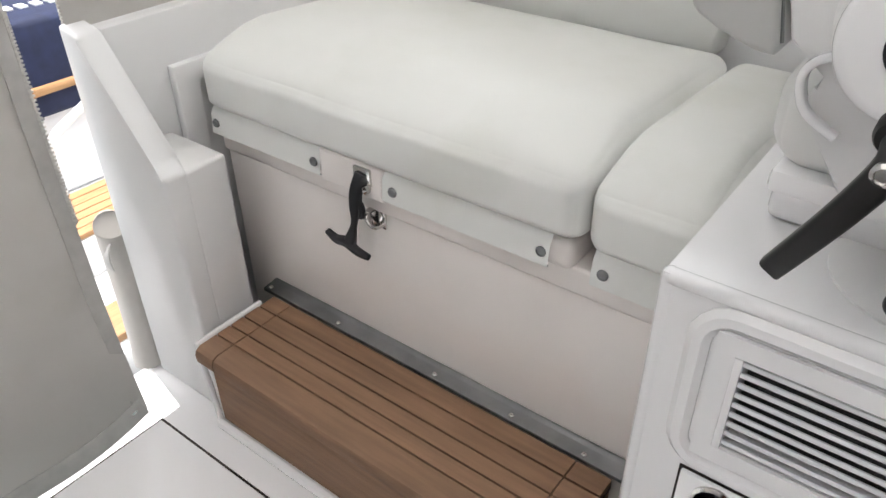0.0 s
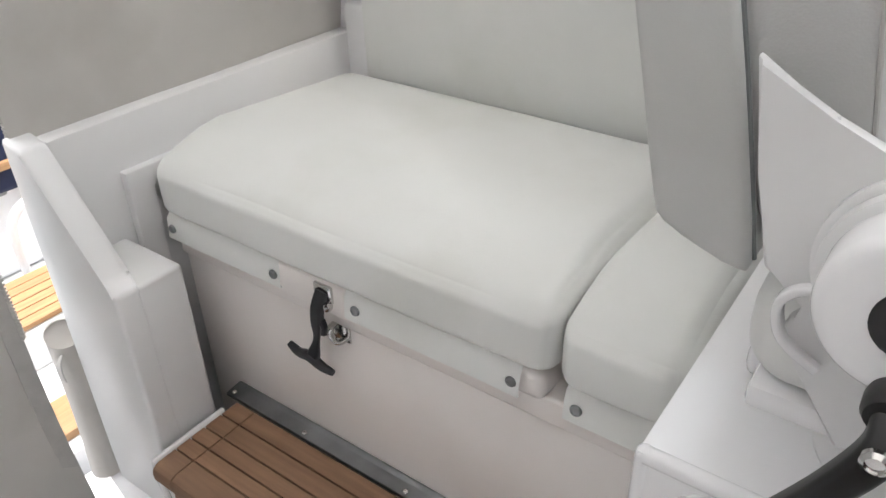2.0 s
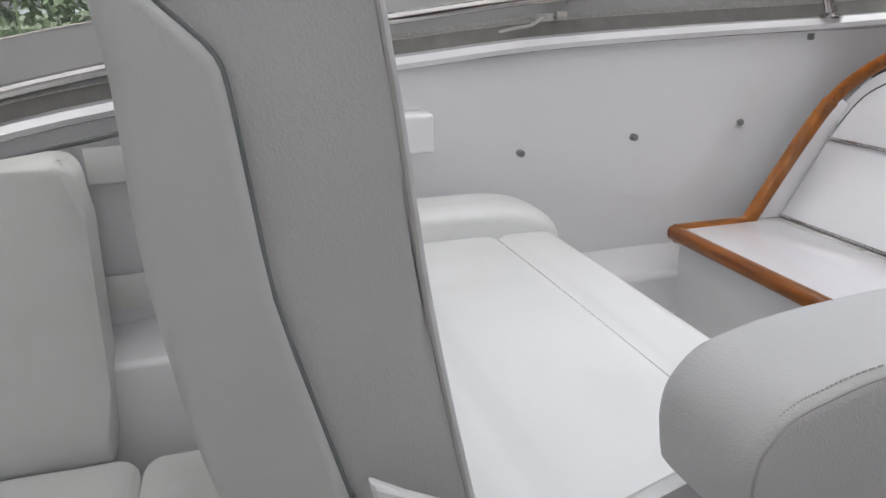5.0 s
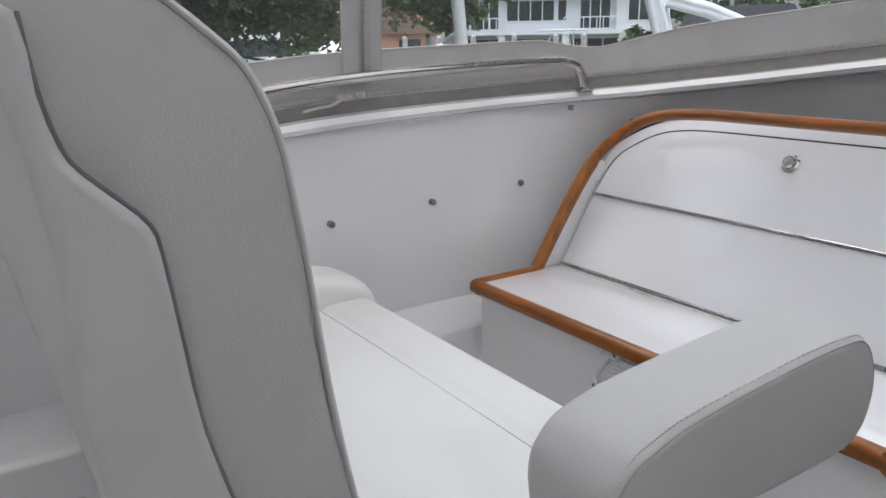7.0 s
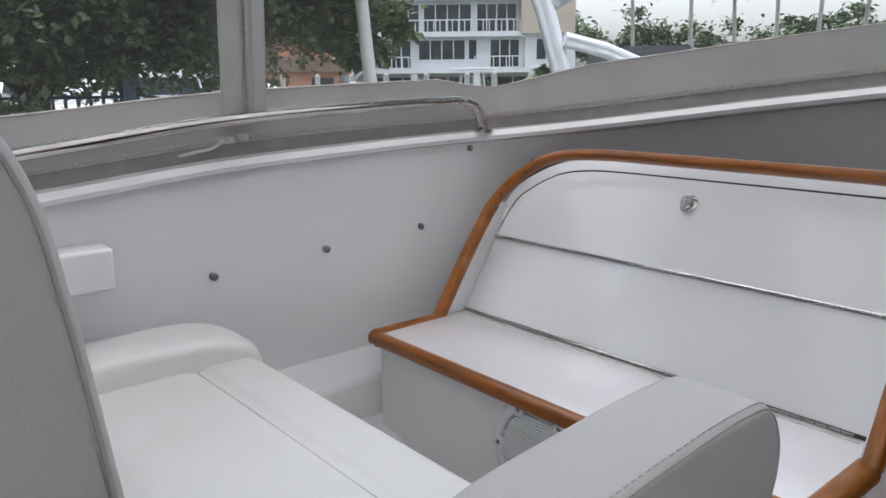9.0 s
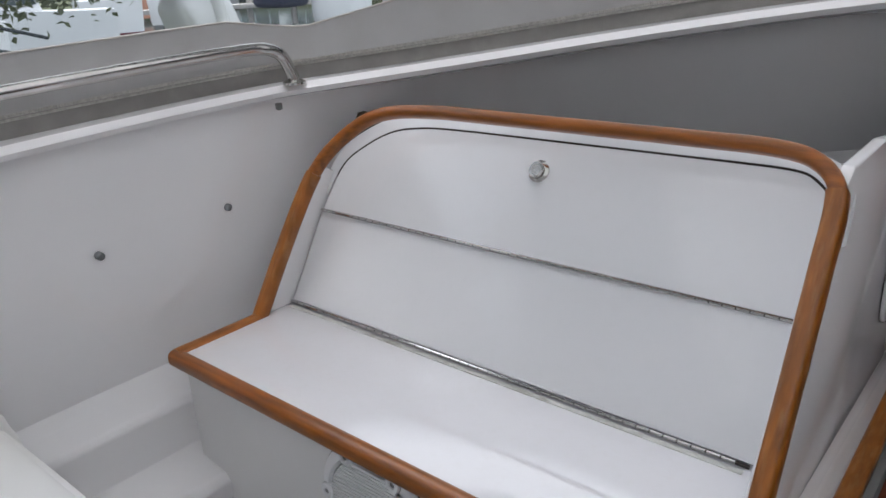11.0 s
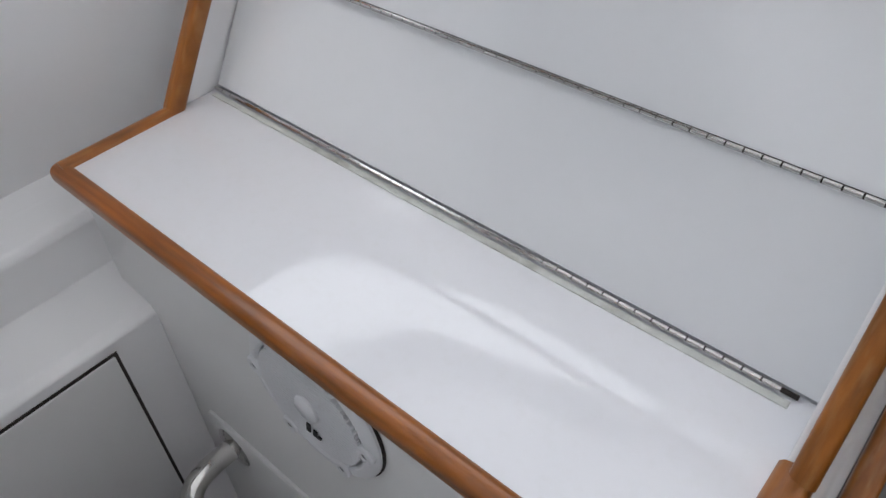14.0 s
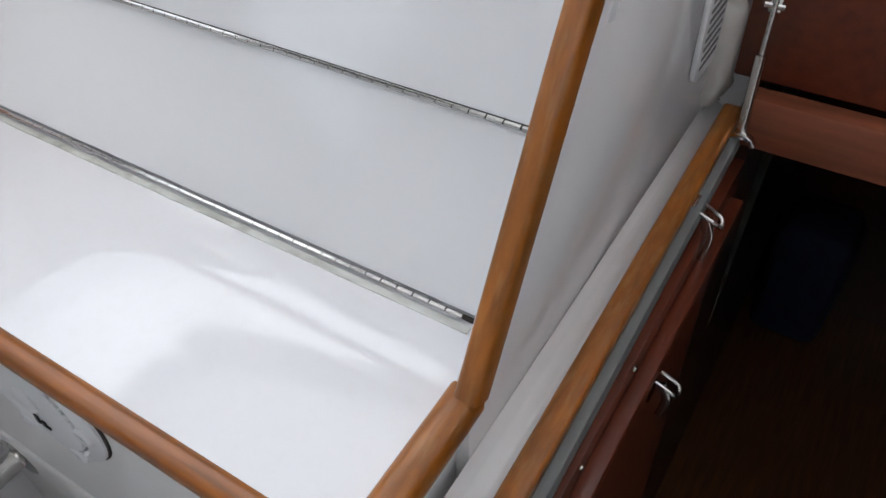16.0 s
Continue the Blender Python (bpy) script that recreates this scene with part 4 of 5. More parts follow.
def board(z0, z1, inset, off, thick):
    """A slab of the sloping front between two heights, within the outline."""
    pts = [(x, min(z, z1)) for x, z in outline(inset) if z >= z0 - 1e-6] if z0 < 1.2 else [(x, z) for x, z in outline(inset) if z > z0]
    if z0 < 1.2:
        pts = [(-1.184 + inset, z0), (-1.183 + inset, z1), (-0.363 - inset, z1), (-0.362 - inset, z0)]
    else:
        pts = [(-1.183 + inset, z0)] + pts + [(-0.363 - inset, z0)]
    bm = bmesh.new()
    lo = [bm.verts.new(on_slope(x, z, off) - NRM * thick) for x, z in pts]
    hi = [bm.verts.new(on_slope(x, z, off)) for x, z in pts]
    bm.faces.new(hi)
    bm.faces.new(lo[::-1])
    for a in range(len(pts)):
        b = (a + 1) % len(pts)
        bm.faces.new((lo[a], lo[b], hi[b], hi[a]))
    return bm


part("backing", prism([(1.152, 1.165), (1.345, 1.476), (1.36, 1.476), (1.36, 1.165)], "x", -1.186, -0.364), CAULK, console, "dark gap behind the boards")
lower = part("lower_board", board(1.178, 1.3192, 0.0015, 0.0, 0.008), BOARD, console)
upper = part("upper_board", board(1.3230, 1.6, 0.003, 0.0, 0.008), BOARD, console)
rim = bmesh.new()
inner = [on_slope(x, z, -0.001) for x, z in outline(0.0)][2:-1]
outer = [on_slope(min(-0.34, max(-1.2, -0.776 + (x + 0.776) * 1.05)), z + 0.018 * max(0, min(1, (z - 1.3) / 0.12)), -0.001) for x, z in outline(0.0)][2:-1]
vi, vo = [rim.verts.new(p) for p in inner], [rim.verts.new(p) for p in outer]
for a in range(len(vi) - 1):
    rim.faces.new((vi[a], vi[a + 1], vo[a + 1], vo[a]))
part("face_frame", rim, BOARD, console)
for x0, x1 in ((-1.2, -1.1855), (-0.3625, -0.347)):
    bot = 1.172 if x0 < -1 else 1.0
    part("side_panel", prism([(1.07, bot), (1.072, 1.172), (1.076 + SL * 0.20, 1.372), (1.076 + SL * 0.29, 1.462), (1.30, 1.49), (1.45, 1.49), (1.6, 1.47), (1.68, 1.42), (1.70, bot)] if x0 > -1 else [(1.07, bot), (1.072, 1.172), (1.076 + SL * 0.20, 1.372), (1.076 + SL * 0.27, 1.40), (1.28, 1.38), (1.30, bot)], "x", x0, x1, 0.003, 2), GEL, console)
TOPL = smooth_path([(-1.185, 0, 1.172), (-1.183, 0, 1.25), (-1.178, 0, 1.33), (-1.167, 0, 1.395), (-1.139, 0, 1.440), (-1.085, 0, 1.483), (-1.02, 0, 1.501), (-0.92, 0, 1.507)], 5)
TOPR = smooth_path([(-0.5, 0, 1.507), (-0.43, 0, 1.506), (-0.386, 0, 1.499), (-0.358, 0, 1.480), (-0.350, 0, 1.452), (-0.349, 0, 1.40), (-0.348, 0, 1.33), (-0.346, 0, 1.172)], 5)
part("trim", sweep([on_slope(p.x, p.z, -0.068) for p in TOPL[:16]], rounded(0.025, 0.024, 0.008), NRM), TEAK_UP, console, "varnished teak edge")
part("trim", sweep([on_slope(p.x, p.z, -0.068) for p in TOPL[15:] + TOPR[:18]], rounded(0.019, 0.024, 0.008), NRM), TEAK, console, "varnished teak edge")
part("trim", sweep([on_slope(p.x, p.z, -0.068) for p in TOPR[17:]], rounded(0.022, 0.03, 0.006), NRM), TEAK_UP, console, "worn varnished teak edge")
SEC = rounded(0.025, 0.027, 0.010)
part("shelf_trim", sweep([(-1.184, 1.072, 1.162), (-1.184, 0.912, 1.162)], rounded(0.024, 0.036, 0.011)), TEAK_UP, console, "varnished teak shelf edge")
part("shelf_trim", sweep([(-1.194, 0.914, 1.162), (-0.345, 0.914, 1.162)], SEC), TEAK, console, "varnished teak shelf edge")
part("shelf_trim", sweep([(-0.352, 0.903, 1.164), (-0.352, 1.078, 1.164)], rounded(0.032, 0.034, 0.013)), TEAK_UP, console, "varnished teak shelf edge")


def piano_hinge(z, off, x0, x1, pitch, label):
    h = part("hinge", sweep([on_slope(x0, z, off), on_slope(x1, z, off)], rounded(0.005, 0.0018, 0.0006, 2), NRM), CAULK, console, label)
    n = int((x1 - x0) / pitch)
    for k in range(n):
        a, b = x0 + k * pitch + 0.0004, x0 + (k + 1) * pitch - 0.0004
        part("knuckle", lathe([(0.0018, 0), (0.0027, 0.0004), (0.0027, b - a - 0.0004), (0.0018, b - a)], on_slope(a, z, off) + NRM * 0.0018, (1, 0, 0), 8), STEEL, h)


piano_hinge(1.321, -0.002, -1.181, -0.368, 0.0165, "long stainless piano hinge")
piano_hinge(1.1765, -0.004, -1.18, -0.378, 0.0175, "long stainless piano hinge on the shelf")
part("hinge_leaf", box(-1.175, -0.382, 1.1275, 1.136, 1.1722, 1.1738, 0.0004, 1), GRIME, console, "grimy hinge leaf")
knob = part("lock", lathe([(0.017, 0), (0.017, 0.002), (0.0135, 0.004), (0.0115, 0.0045), (0.0115, 0.009), (0.0125, 0.010), (0.0105, 0.0135), (0.006, 0.0135), (0.005, 0.0115), (0.001, 0.0115)], on_slope(-0.762, 1.430), NRM, 14), STEEL, upper, "polished lock knob")

speaker = thing("loudspeaker", (-0.757, 0.92, 1.075), "round white marine loudspeaker in the console front", "speaker")
SC, SR = Vector((-0.757, 0.9215, 1.073)), 0.097
part("gasket", lathe([(SR + 0.002, 0), (SR + 0.002, 0.002), (SR, 0.003)], SC, (0, -1, 0), 48), CAULK, speaker)
part("bezel", lathe([(SR, 0), (SR, 0.006), (0.093, 0.010), (0.082, 0.012), (0.078, 0.009), (0.078, 0.004)], SC, (0, -1, 0), 48), SPEAKER, speaker)
part("cone", lathe([(0.078, 0), (0.078, 0.004), (0.02, 0.004)], SC, (0, -1, 0), 32), GASKET, speaker, "dark cone behind the grille")
for k in range(6):
    a = radians(60 * k - 2)
    p = SC + Vector((math.cos(a) * 0.083, -0.009, math.sin(a) * 0.083))
    lug = part("lug", lathe([(0.012, 0), (0.012, 0.004), (0.010, 0.006), (0.005, 0.006), (0.004, 0.003), (0.001, 0.003)], p, (0, -1, 0), 18), SPEAKER, speaker)
    part("screw", lathe([(0.004, 0), (0.0035, 0.0015), (0.001, 0.0015)], p + Vector((0, -0.0035, 0)), (0, -1, 0), 12), STEEL_DULL, lug)
for k in range(-13, 14):
    z = k * 0.0052
    w = math.sqrt(max(0.0, 0.074 ** 2 - z * z))
    part("grille_slat", box(SC.x - w, SC.x + w, SC.y - 0.013, SC.y - 0.0085, SC.z + z - 0.0017, SC.z + z + 0.0017), SPEAKER, speaker, smooth=0)
part("hub_dome", lathe([(0.017, 0), (0.017, 0.003), (0.014, 0.005), (0.001, 0.006)], SC + Vector((0, -0.0125, 0)), (0, -1, 0), 24), SPEAKER, speaker)
for dx, h in ((-0.006, 0.016), (0.004, 0.012), (0.010, 0.006)):
    part("emblem_bar", prism([(SC.x + dx - 0.003, SC.z - 0.045), (SC.x + dx + 0.003, SC.z - 0.045), (SC.x + dx + 0.006, SC.z - 0.045 + h), (SC.x + dx, SC.z - 0.045 + h)], "y", SC.y - 0.015, SC.y - 0.0135), PLASTIC, speaker, "dark emblem bar")
pipe = thing("foot_rail", (-1.01, 0.88, 0.6), "stainless foot rail pipe on the console front", "foot rail")
part("flange", lathe([(0.038, 0), (0.038, 0.004), (0.03, 0.008), (0.018, 0.01)], (-1.012, 0.921, 0.73), (0, -1, 0), 28), STEEL, pipe)
part("pipe", tube(smooth_path([(-1.012, 0.918, 0.73), (-1.012, 0.87, 0.73), (-1.005, 0.835, 0.722), (-0.985, 0.815, 0.70), (-0.96, 0.81, 0.66), (-0.90, 0.81, 0.60), (-0.55, 0.81, 0.585)], 6), 0.0165, 16), STEEL, pipe)
part("bump", box(-1.06, -0.42, 0.916, 0.924, 0.50, 0.78, 0.006, 3), GEL_SOFT, console)

# ---- companionway beside the console ----
structure("wall_gutter", prism([(-0.3465, SOLE), (-0.3465, 1.085), (-0.338, 1.062), (-0.325, 1.052), (-0.316, 1.058), (-0.316, SOLE)], "y", 0.93, 1.76, 0.003, 2), GEL, "white moulded gutter beside the console", "gutter")
BEAM = material("reddish beam", (0.2, 0.06, 0.03), 0.4, spread=0.2, scale=6, stretch=(1, 12, 12), coat=0.2)
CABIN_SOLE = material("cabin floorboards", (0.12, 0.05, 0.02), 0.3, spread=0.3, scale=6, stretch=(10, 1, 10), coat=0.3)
way = thing("companionway", (-0.2, 1.3, 0.6), "open mahogany companionway with a teak sill", "companionway")
part("sill", sweep([(-0.300, 0.90, 1.05), (-0.306, 1.70, 1.085)], rounded(0.026, 0.031, 0.005)), TEAK_UP, way, "varnished teak sill")
part("sill_gasket", sweep([(-0.281, 0.90, 1.036), (-0.287, 1.69, 1.071)], rounded(0.012, 0.03, 0.002, 2)), GASKET, way, "grey rubber gasket")
part("side_wall", box(-0.30, -0.272, 0.90, 1.70, -0.6, 1.02), MAHOGANY_RED, way)
part("ledge", box(-0.272, -0.252, 0.93, 1.66, 0.955, 0.985, 0.004), MAHOGANY_RED, way, "red mahogany inner ledge")
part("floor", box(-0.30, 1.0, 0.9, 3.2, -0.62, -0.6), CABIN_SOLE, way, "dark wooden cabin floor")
part("aft_wall", box(-0.3, 1.0, 0.90, 0.93, -0.6, 0.235), MAHOGANY_SHADED, way)
part("forward_wall", box(-0.3, 1.0, 3.2, 3.22, -0.6, 1.66), MAHOGANY_SHADED, way)
part("starboard_wall", box(1.0, 1.02, 0.9, 3.2, -0.6, 1.62), MAHOGANY_SHADED, way)
part("port_wall", box(-0.30, -0.28, 1.742, 3.2, -0.6, 1.60), MAHOGANY_SHADED, way)
part("corner_wall", box(-0.30, -0.272, 1.702, 1.742, -0.6, 1.09), MAHOGANY_SHADED, way)
part("door", box(-0.318, 1.0, 1.7025, 1.72, 1.143, 1.6, 0.003), MAHOGANY_RED, way, "red mahogany hatch door")
part("beam", box(-0.284, 1.0, 1.665, 1.70, 1.065, 1.138, 0.004), BEAM, way, "reddish wooden beam below the door")
part("roof", box(-0.28, 1.0, 1.722, 3.2, 1.6, 1.62), MAHOGANY_SHADED, way)
part("deck", box(-0.272, 1.0, 0.86, 0.93, 0.19, SOLE + 0.003), GEL, way)
strut = thing("gas_strut", (-0.285, 1.65, 1.09), "steel gas strut holding the hatch", "gas strut")
part("rod", tube([(-0.289, 1.690, 1.268), (-0.287, 1.680, 1.19)], 0.0035, 10, (1, 0, 0)), STEEL, strut)
part("cylinder", tube([(-0.287, 1.680, 1.19), (-0.282, 1.658, 1.09)], 0.007, 12, (1, 0, 0)), STEEL, strut)
part("clevis", box(-0.297, -0.281, 1.690, 1.7015, 1.24, 1.30, 0.003), STEEL, strut)
part("foot", sweep(smooth_path([(-0.29, 1.655, 1.085), (-0.272, 1.648, 1.092), (-0.262, 1.648, 1.082)], 3), rounded(0.012, 0.008, 0.002), (0, 0, 1)), STEEL, strut)
part("pin", lathe([(0.004, -0.012), (0.004, 0.012)], (-0.289, 1.690, 1.25), (1, 0, 0), 10), STEEL, strut)


def toggle(at):
    x, y, z = at
    t = thing("hatch_latch", at, "chrome toggle latch inside the companionway", "latch", "hatch latches")
    part("plate", box(x - 0.004, x + 0.002, y - 0.012, y + 0.012, z - 0.03, z + 0.03, 0.002), STEEL, t)
    part("bail", sweep(smooth_path([(x + 0.004, y - 0.01, z + 0.02), (x + 0.03, y - 0.012, z + 0.012), (x + 0.034, y, z - 0.002), (x + 0.03, y + 0.012, z + 0.004), (x + 0.004, y + 0.01, z + 0.02)], 4), ring(0.0028, 8), (0, 0, 1)), STEEL, t)
    part("lever", sweep(smooth_path([(x + 0.01, y, z + 0.01), (x + 0.022, y, z - 0.02), (x + 0.018, y, z - 0.06)], 4), rounded(0.014, 0.005, 0.002), (0, 1, 0)), STEEL, t)


toggle((-0.268, 1.42, 0.83))
toggle((-0.288, 1.512, 1.05))
for y in (1.06, 1.16, 1.30):
    s = thing("sill_screw", (-0.27, y, 1.0), "small steel screw below the sill", "screw", "sill screws")
    part("head", lathe([(0.004, 0), (0.003, 0.002), (0.001, 0.002)], (-0.272, y, 1.0), (1, 0, 0), 10), STEEL, s)
boxd = thing("cabin_cushion", (-0.12, 3.06, -0.6), "dark navy cushion in the cabin", "cushion")
part("cover", pad(-0.24, 0.0, 2.95, 3.17, -0.6, -0.08, 0.04, 0.01, 6), NAVY, boxd)
rag = thing("white_towel", (-0.325, 1.73, 1.08), "crumpled white towel beside the hatch", "towel")
bm = pad(-0.378, -0.323, 1.68, 1.76, 1.09, 1.24, 0.02, 0.0, 12)
for v in bm.verts:
    v.co += 0.01 * Vector((noise.noise(v.co * 30), noise.noise(v.co * 28 + Vector((3, 1, 0))), noise.noise(v.co * 26 + Vector((7, 2, 5)))))
part("cloth", bm, CANVAS, rag, smooth=70)
small = thing("side_speaker", (-0.345, 1.62, 1.2), "white slotted speaker grille on the console side", "speaker")
part("frame", prism([(y + 1.625, z + 1.275) for y, z in rounded(0.085, 0.19, 0.02, 4)], "x", -0.3465, -0.339, 0.002), SPEAKER, small)
for k in range(14):
    part("slot", box(-0.3392, -0.3382, 1.594, 1.656, 1.198 + k * 0.012, 1.202 + k * 0.012), GASKET, small, smooth=0)

# ---- unseen starboard half of the cockpit, behind the camera: added to close it and tune its side light ----
structure("wall_starboard", box(1.05, 1.95, 0.35, 1.45, SOLE, 1.2, 0.02), MAHOGANY_RED, "unseen dark helm block added to cut bounced light", "console")
structure("wall_starboard_bench", box(1.35, 1.9, -0.9, 0.1, SOLE, 0.75, 0.02), GEL_WARM, "plain white bench block added out of view", "bench")
# added canvas, out of view: holds back light from aft and starboard
aft_s = thing("starboard_curtain", (1.4, -0.96, 1.0), "unseen light grey canvas added to cut starboard light", "curtain")
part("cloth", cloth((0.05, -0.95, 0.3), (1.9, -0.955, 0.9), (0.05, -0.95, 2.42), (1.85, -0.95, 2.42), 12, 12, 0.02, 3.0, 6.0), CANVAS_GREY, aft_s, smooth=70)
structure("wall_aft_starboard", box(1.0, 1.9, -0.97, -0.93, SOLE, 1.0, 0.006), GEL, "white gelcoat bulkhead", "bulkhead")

# ---- teak step: planks laid in caulk ----
step = thing("teak_step", (-0.46, -0.35, SOLE), "weathered teak boarding step with dark caulk seams", "step")
part("riser", box(-0.568, -0.386, -0.70, 0.05, SOLE, 0.426, 0.004), TEAK_RAW, step)
part("bed", box(-0.568, -0.382, -0.706, 0.05, 0.426, 0.444), CAULK, step, "dark caulk between the planks")
part("bead", tube(smooth_path([(-0.535, -0.717, 0.452), (-0.40, -0.717, 0.452), (-0.378, -0.717, 0.44), (-0.38, -0.71, 0.35), (-0.382, -0.706, 0.25)], 5), 0.006, 8), GEL, step, "white caulk bead")
part("bead", tube([(-0.38, -0.70, SOLE + 0.008), (-0.38, 0.05, SOLE + 0.008)], 0.012, 8), GEL, step, "white caulk bead")
xs = [-0.567, -0.526, -0.486, -0.453, -0.420, -0.364]
for a, b in ((-0.711, -0.6625), (-0.660, -0.012), (-0.0095, 0.05)):
    for i in range(5):
        x0, x1 = xs[i] + 0.0019, xs[i + 1] - 0.0019
        if i == 4:
            bm = prism([(x0, 0.430), (x0, 0.4515), (x1 - 0.014, 0.4515), (x1 - 0.004, 0.446), (x1, 0.436), (x1 - 0.001, 0.420), (x1 - 0.008, 0.412), (x1 - 0.022, 0.412)], "y", a, b)
        else:
            bm = box(x0, x1, a, b, 0.434, 0.4515)
        part("plank", bm, TEAK_RAW, step, smooth=30)

# ---- outside: water, land, houses, trees and boats ----
WATER = material("canal water", (0.10, 0.13, 0.13), 0.12, spread=0.3, scale=0.6, bump=0.9, bump_scale=3.0)
LAND = material("lawn and soil", (0.09, 0.11, 0.05), 0.9, spread=0.4, scale=1.5, bump=0.5, bump_scale=30, dirt=(0.2, 0.18, 0.13), dirt_scale=0.7)
CONCRETE = material("seawall concrete", (0.4, 0.38, 0.35), 0.85, spread=0.15, scale=3, bump=0.3, bump_scale=30)
WALL_WHITE = material("white stucco", (0.84, 0.86, 0.89), 0.8, spread=0.04, scale=0.6, bump=0.2, bump_scale=20)
WALL_BEIGE = material("beige stucco", (0.6, 0.52, 0.43), 0.8, spread=0.06, scale=0.6)
WALL_PINK = material("salmon stucco", (0.55, 0.27, 0.18), 0.8, spread=0.08, scale=0.6)
ROOF_TILE = material("brown roof tiles", (0.22, 0.15, 0.11), 0.8, spread=0.25, scale=4)
ROOF_GREY = material("grey roof shingles", (0.10, 0.10, 0.115), 0.85, spread=0.2, scale=4)
GLASS = material("dark window glass", (0.035, 0.05, 0.055), 0.08, spread=0.5, scale=0.4)
LEAF = material("broad leaves", (0.115, 0.135, 0.085), 0.36, spread=0.45, scale=4.0)
cloth_lit(LEAF, 0.4, (0.24, 0.30, 0.13))
LEAF_LIGHT = material("light leaves", (0.10, 0.145, 0.055), 0.5, spread=0.4, scale=2.0)
LEAF_FAR = material("far foliage", (0.12, 0.165, 0.085), 0.8, spread=0.5, scale=0.5)
PALM = material("palm fronds", (0.115, 0.15, 0.08), 0.6, spread=0.4, scale=1.0)
BARK = material("bark", (0.12, 0.09, 0.07), 0.9, spread=0.3, scale=9, bump=0.6, bump_scale=40)
PALM_BARK = material("grey palm trunk", (0.42, 0.40, 0.38), 0.9, spread=0.15, scale=4)
IRON = material("dark painted iron", (0.02, 0.035, 0.045), 0.5, spread=0.2)
HULL_RED = material("maroon antifouling", (0.12, 0.02, 0.03), 0.6, spread=0.2)
HULL_WHITE = material("boat white", (0.72, 0.73, 0.74), 0.3, spread=0.04)
TEAK_PALE = material("pale oiled teak", (0.40, 0.23, 0.11), 0.5, spread=0.2, scale=6, stretch=(1, 12, 12))
YELLOW = material("yellow petals", (0.75, 0.42, 0.01), 0.6, spread=0.15, scale=40)
CABIN_SHADE = material("dark brown shade", (0.03, 0.02, 0.015), 0.8, spread=0.4)

structure("water", box(-500, 500, -500, 500, -1.2, -0.95), WATER, "grey rippled canal water", "water", 0)
structure("ground_near", box(-9.5, -2.6, -14, 13, -1.0, 0.05), LAND, "green strip of bank beside the berth", "ground")
structure("ground_seawall", box(-2.6, -2.2, -14, 13, -1.0, 0.09, 0.02), CONCRETE, "concrete seawall beside the berth", "seawall")
structure("ground_far", prism([(-200, 42), (-60, 42), (-34, 44), (-20, 54), (60, 54), (60, 300), (-300, 300), (-300, 42)], "z", -1.0, -0.4), LAND, "far bank across the canal", "ground")
structure("ground_west", box(-200, -75, -120, 42, -1.0, -0.4), LAND, "far bank beyond the yard", "ground")

rnd = random.Random(7)


def leaves(count, centre, size, leaf, spread=None, flat=0.3, rng=rnd):
    """A joined crown of small folded leaves, thick towards the shell of many clumps."""
    verts, faces = [], []
    cx, cy, cz = centre
    clumps = []
    for _ in range(max(6, count // 120)):
        u = Vector((rng.gauss(0, 1), rng.gauss(0, 1), rng.gauss(0, 1))).normalized() * rng.uniform(0.35, 1.0)
        clumps.append((Vector((cx + u.x * size[0], cy + u.y * size[1], cz + u.z * size[2])), rng.uniform(0.14, 0.32) * min(size)))
    for _ in range(count):
        c, r = rng.choice(clumps)
        d = Vector((rng.gauss(0, 1), rng.gauss(0, 1), rng.gauss(0, 0.7)))
        p = c + d * r * 0.6
        a = Vector((rng.gauss(0, 1), rng.gauss(0, 1), rng.gauss(-0.3, 0.6))).normalized()
        s = a.cross(Vector((rng.gauss(0, 0.5), rng.gauss(0, 0.5), 1))).normalized()
        up = s.cross(a)
        ln, wd = leaf * rng.uniform(0.7, 1.3), leaf * rng.uniform(0.25, 0.4)
        k = len(verts)
        verts += [p, p + a * ln * 0.5 + s * wd + up * wd * flat, p + a * ln, p + a * ln * 0.5 - s * wd + up * wd * flat]
        faces += [(k, k + 1, k + 2), (k, k + 2, k + 3)]
    me = bpy.data.meshes.new("crown")
    me.from_pydata([tuple(v) for v in verts], [], faces)
    return me


def crown(me, mat, parent, name="crown"):
    me.materials.append(mat)
    ob = new(name, me)
    ob.parent = parent
    ob.matrix_parent_inverse = base(parent).inverted()
    ob["kind"] = "stuff"
    return ob


def limb(path, r0, r1, n=8):
    return sweep(smooth_path(path, 4), ring(1, n), (0.3, 1, 0.1), scale=lambda k: r0 + (r1 - r0) * k)


# the broad-leaved tree beside the berth
at = polar((0, 0.1, 0), 78, 0, 7.6)
tree = thing("shade_tree", (at.x, at.y, 0.05), "broad-leaved shade tree with dense dark foliage", "tree")
part("trunk", limb([(at.x, at.y, 0.0), (at.x + 0.05, at.y, 0.9), (at.x - 0.05, at.y + 0.05, 1.8), (at.x, at.y, 2.6)], 0.16, 0.10), BARK, tree)
for dx, dy, dz in ((1.3, 1.2, 1.4), (-1.0, 1.3, 1.2), (0.6, -1.4, 1.5), (1.8, 0.1, 0.8), (0.3, 2.0, 0.9)):
    part("limb", limb([(at.x, at.y, 1.5), (at.x + dx * 0.5, at.y + dy * 0.5, 1.7 + dz * 0.4), (at.x + dx, at.y + dy, 1.8 + dz)], 0.04, 0.015, 6), BARK, tree)
crown(leaves(42000, (at.x + 0.2, at.y + 0.7, 3.1), (2.1, 2.6, 1.65), 0.085), LEAF, tree)
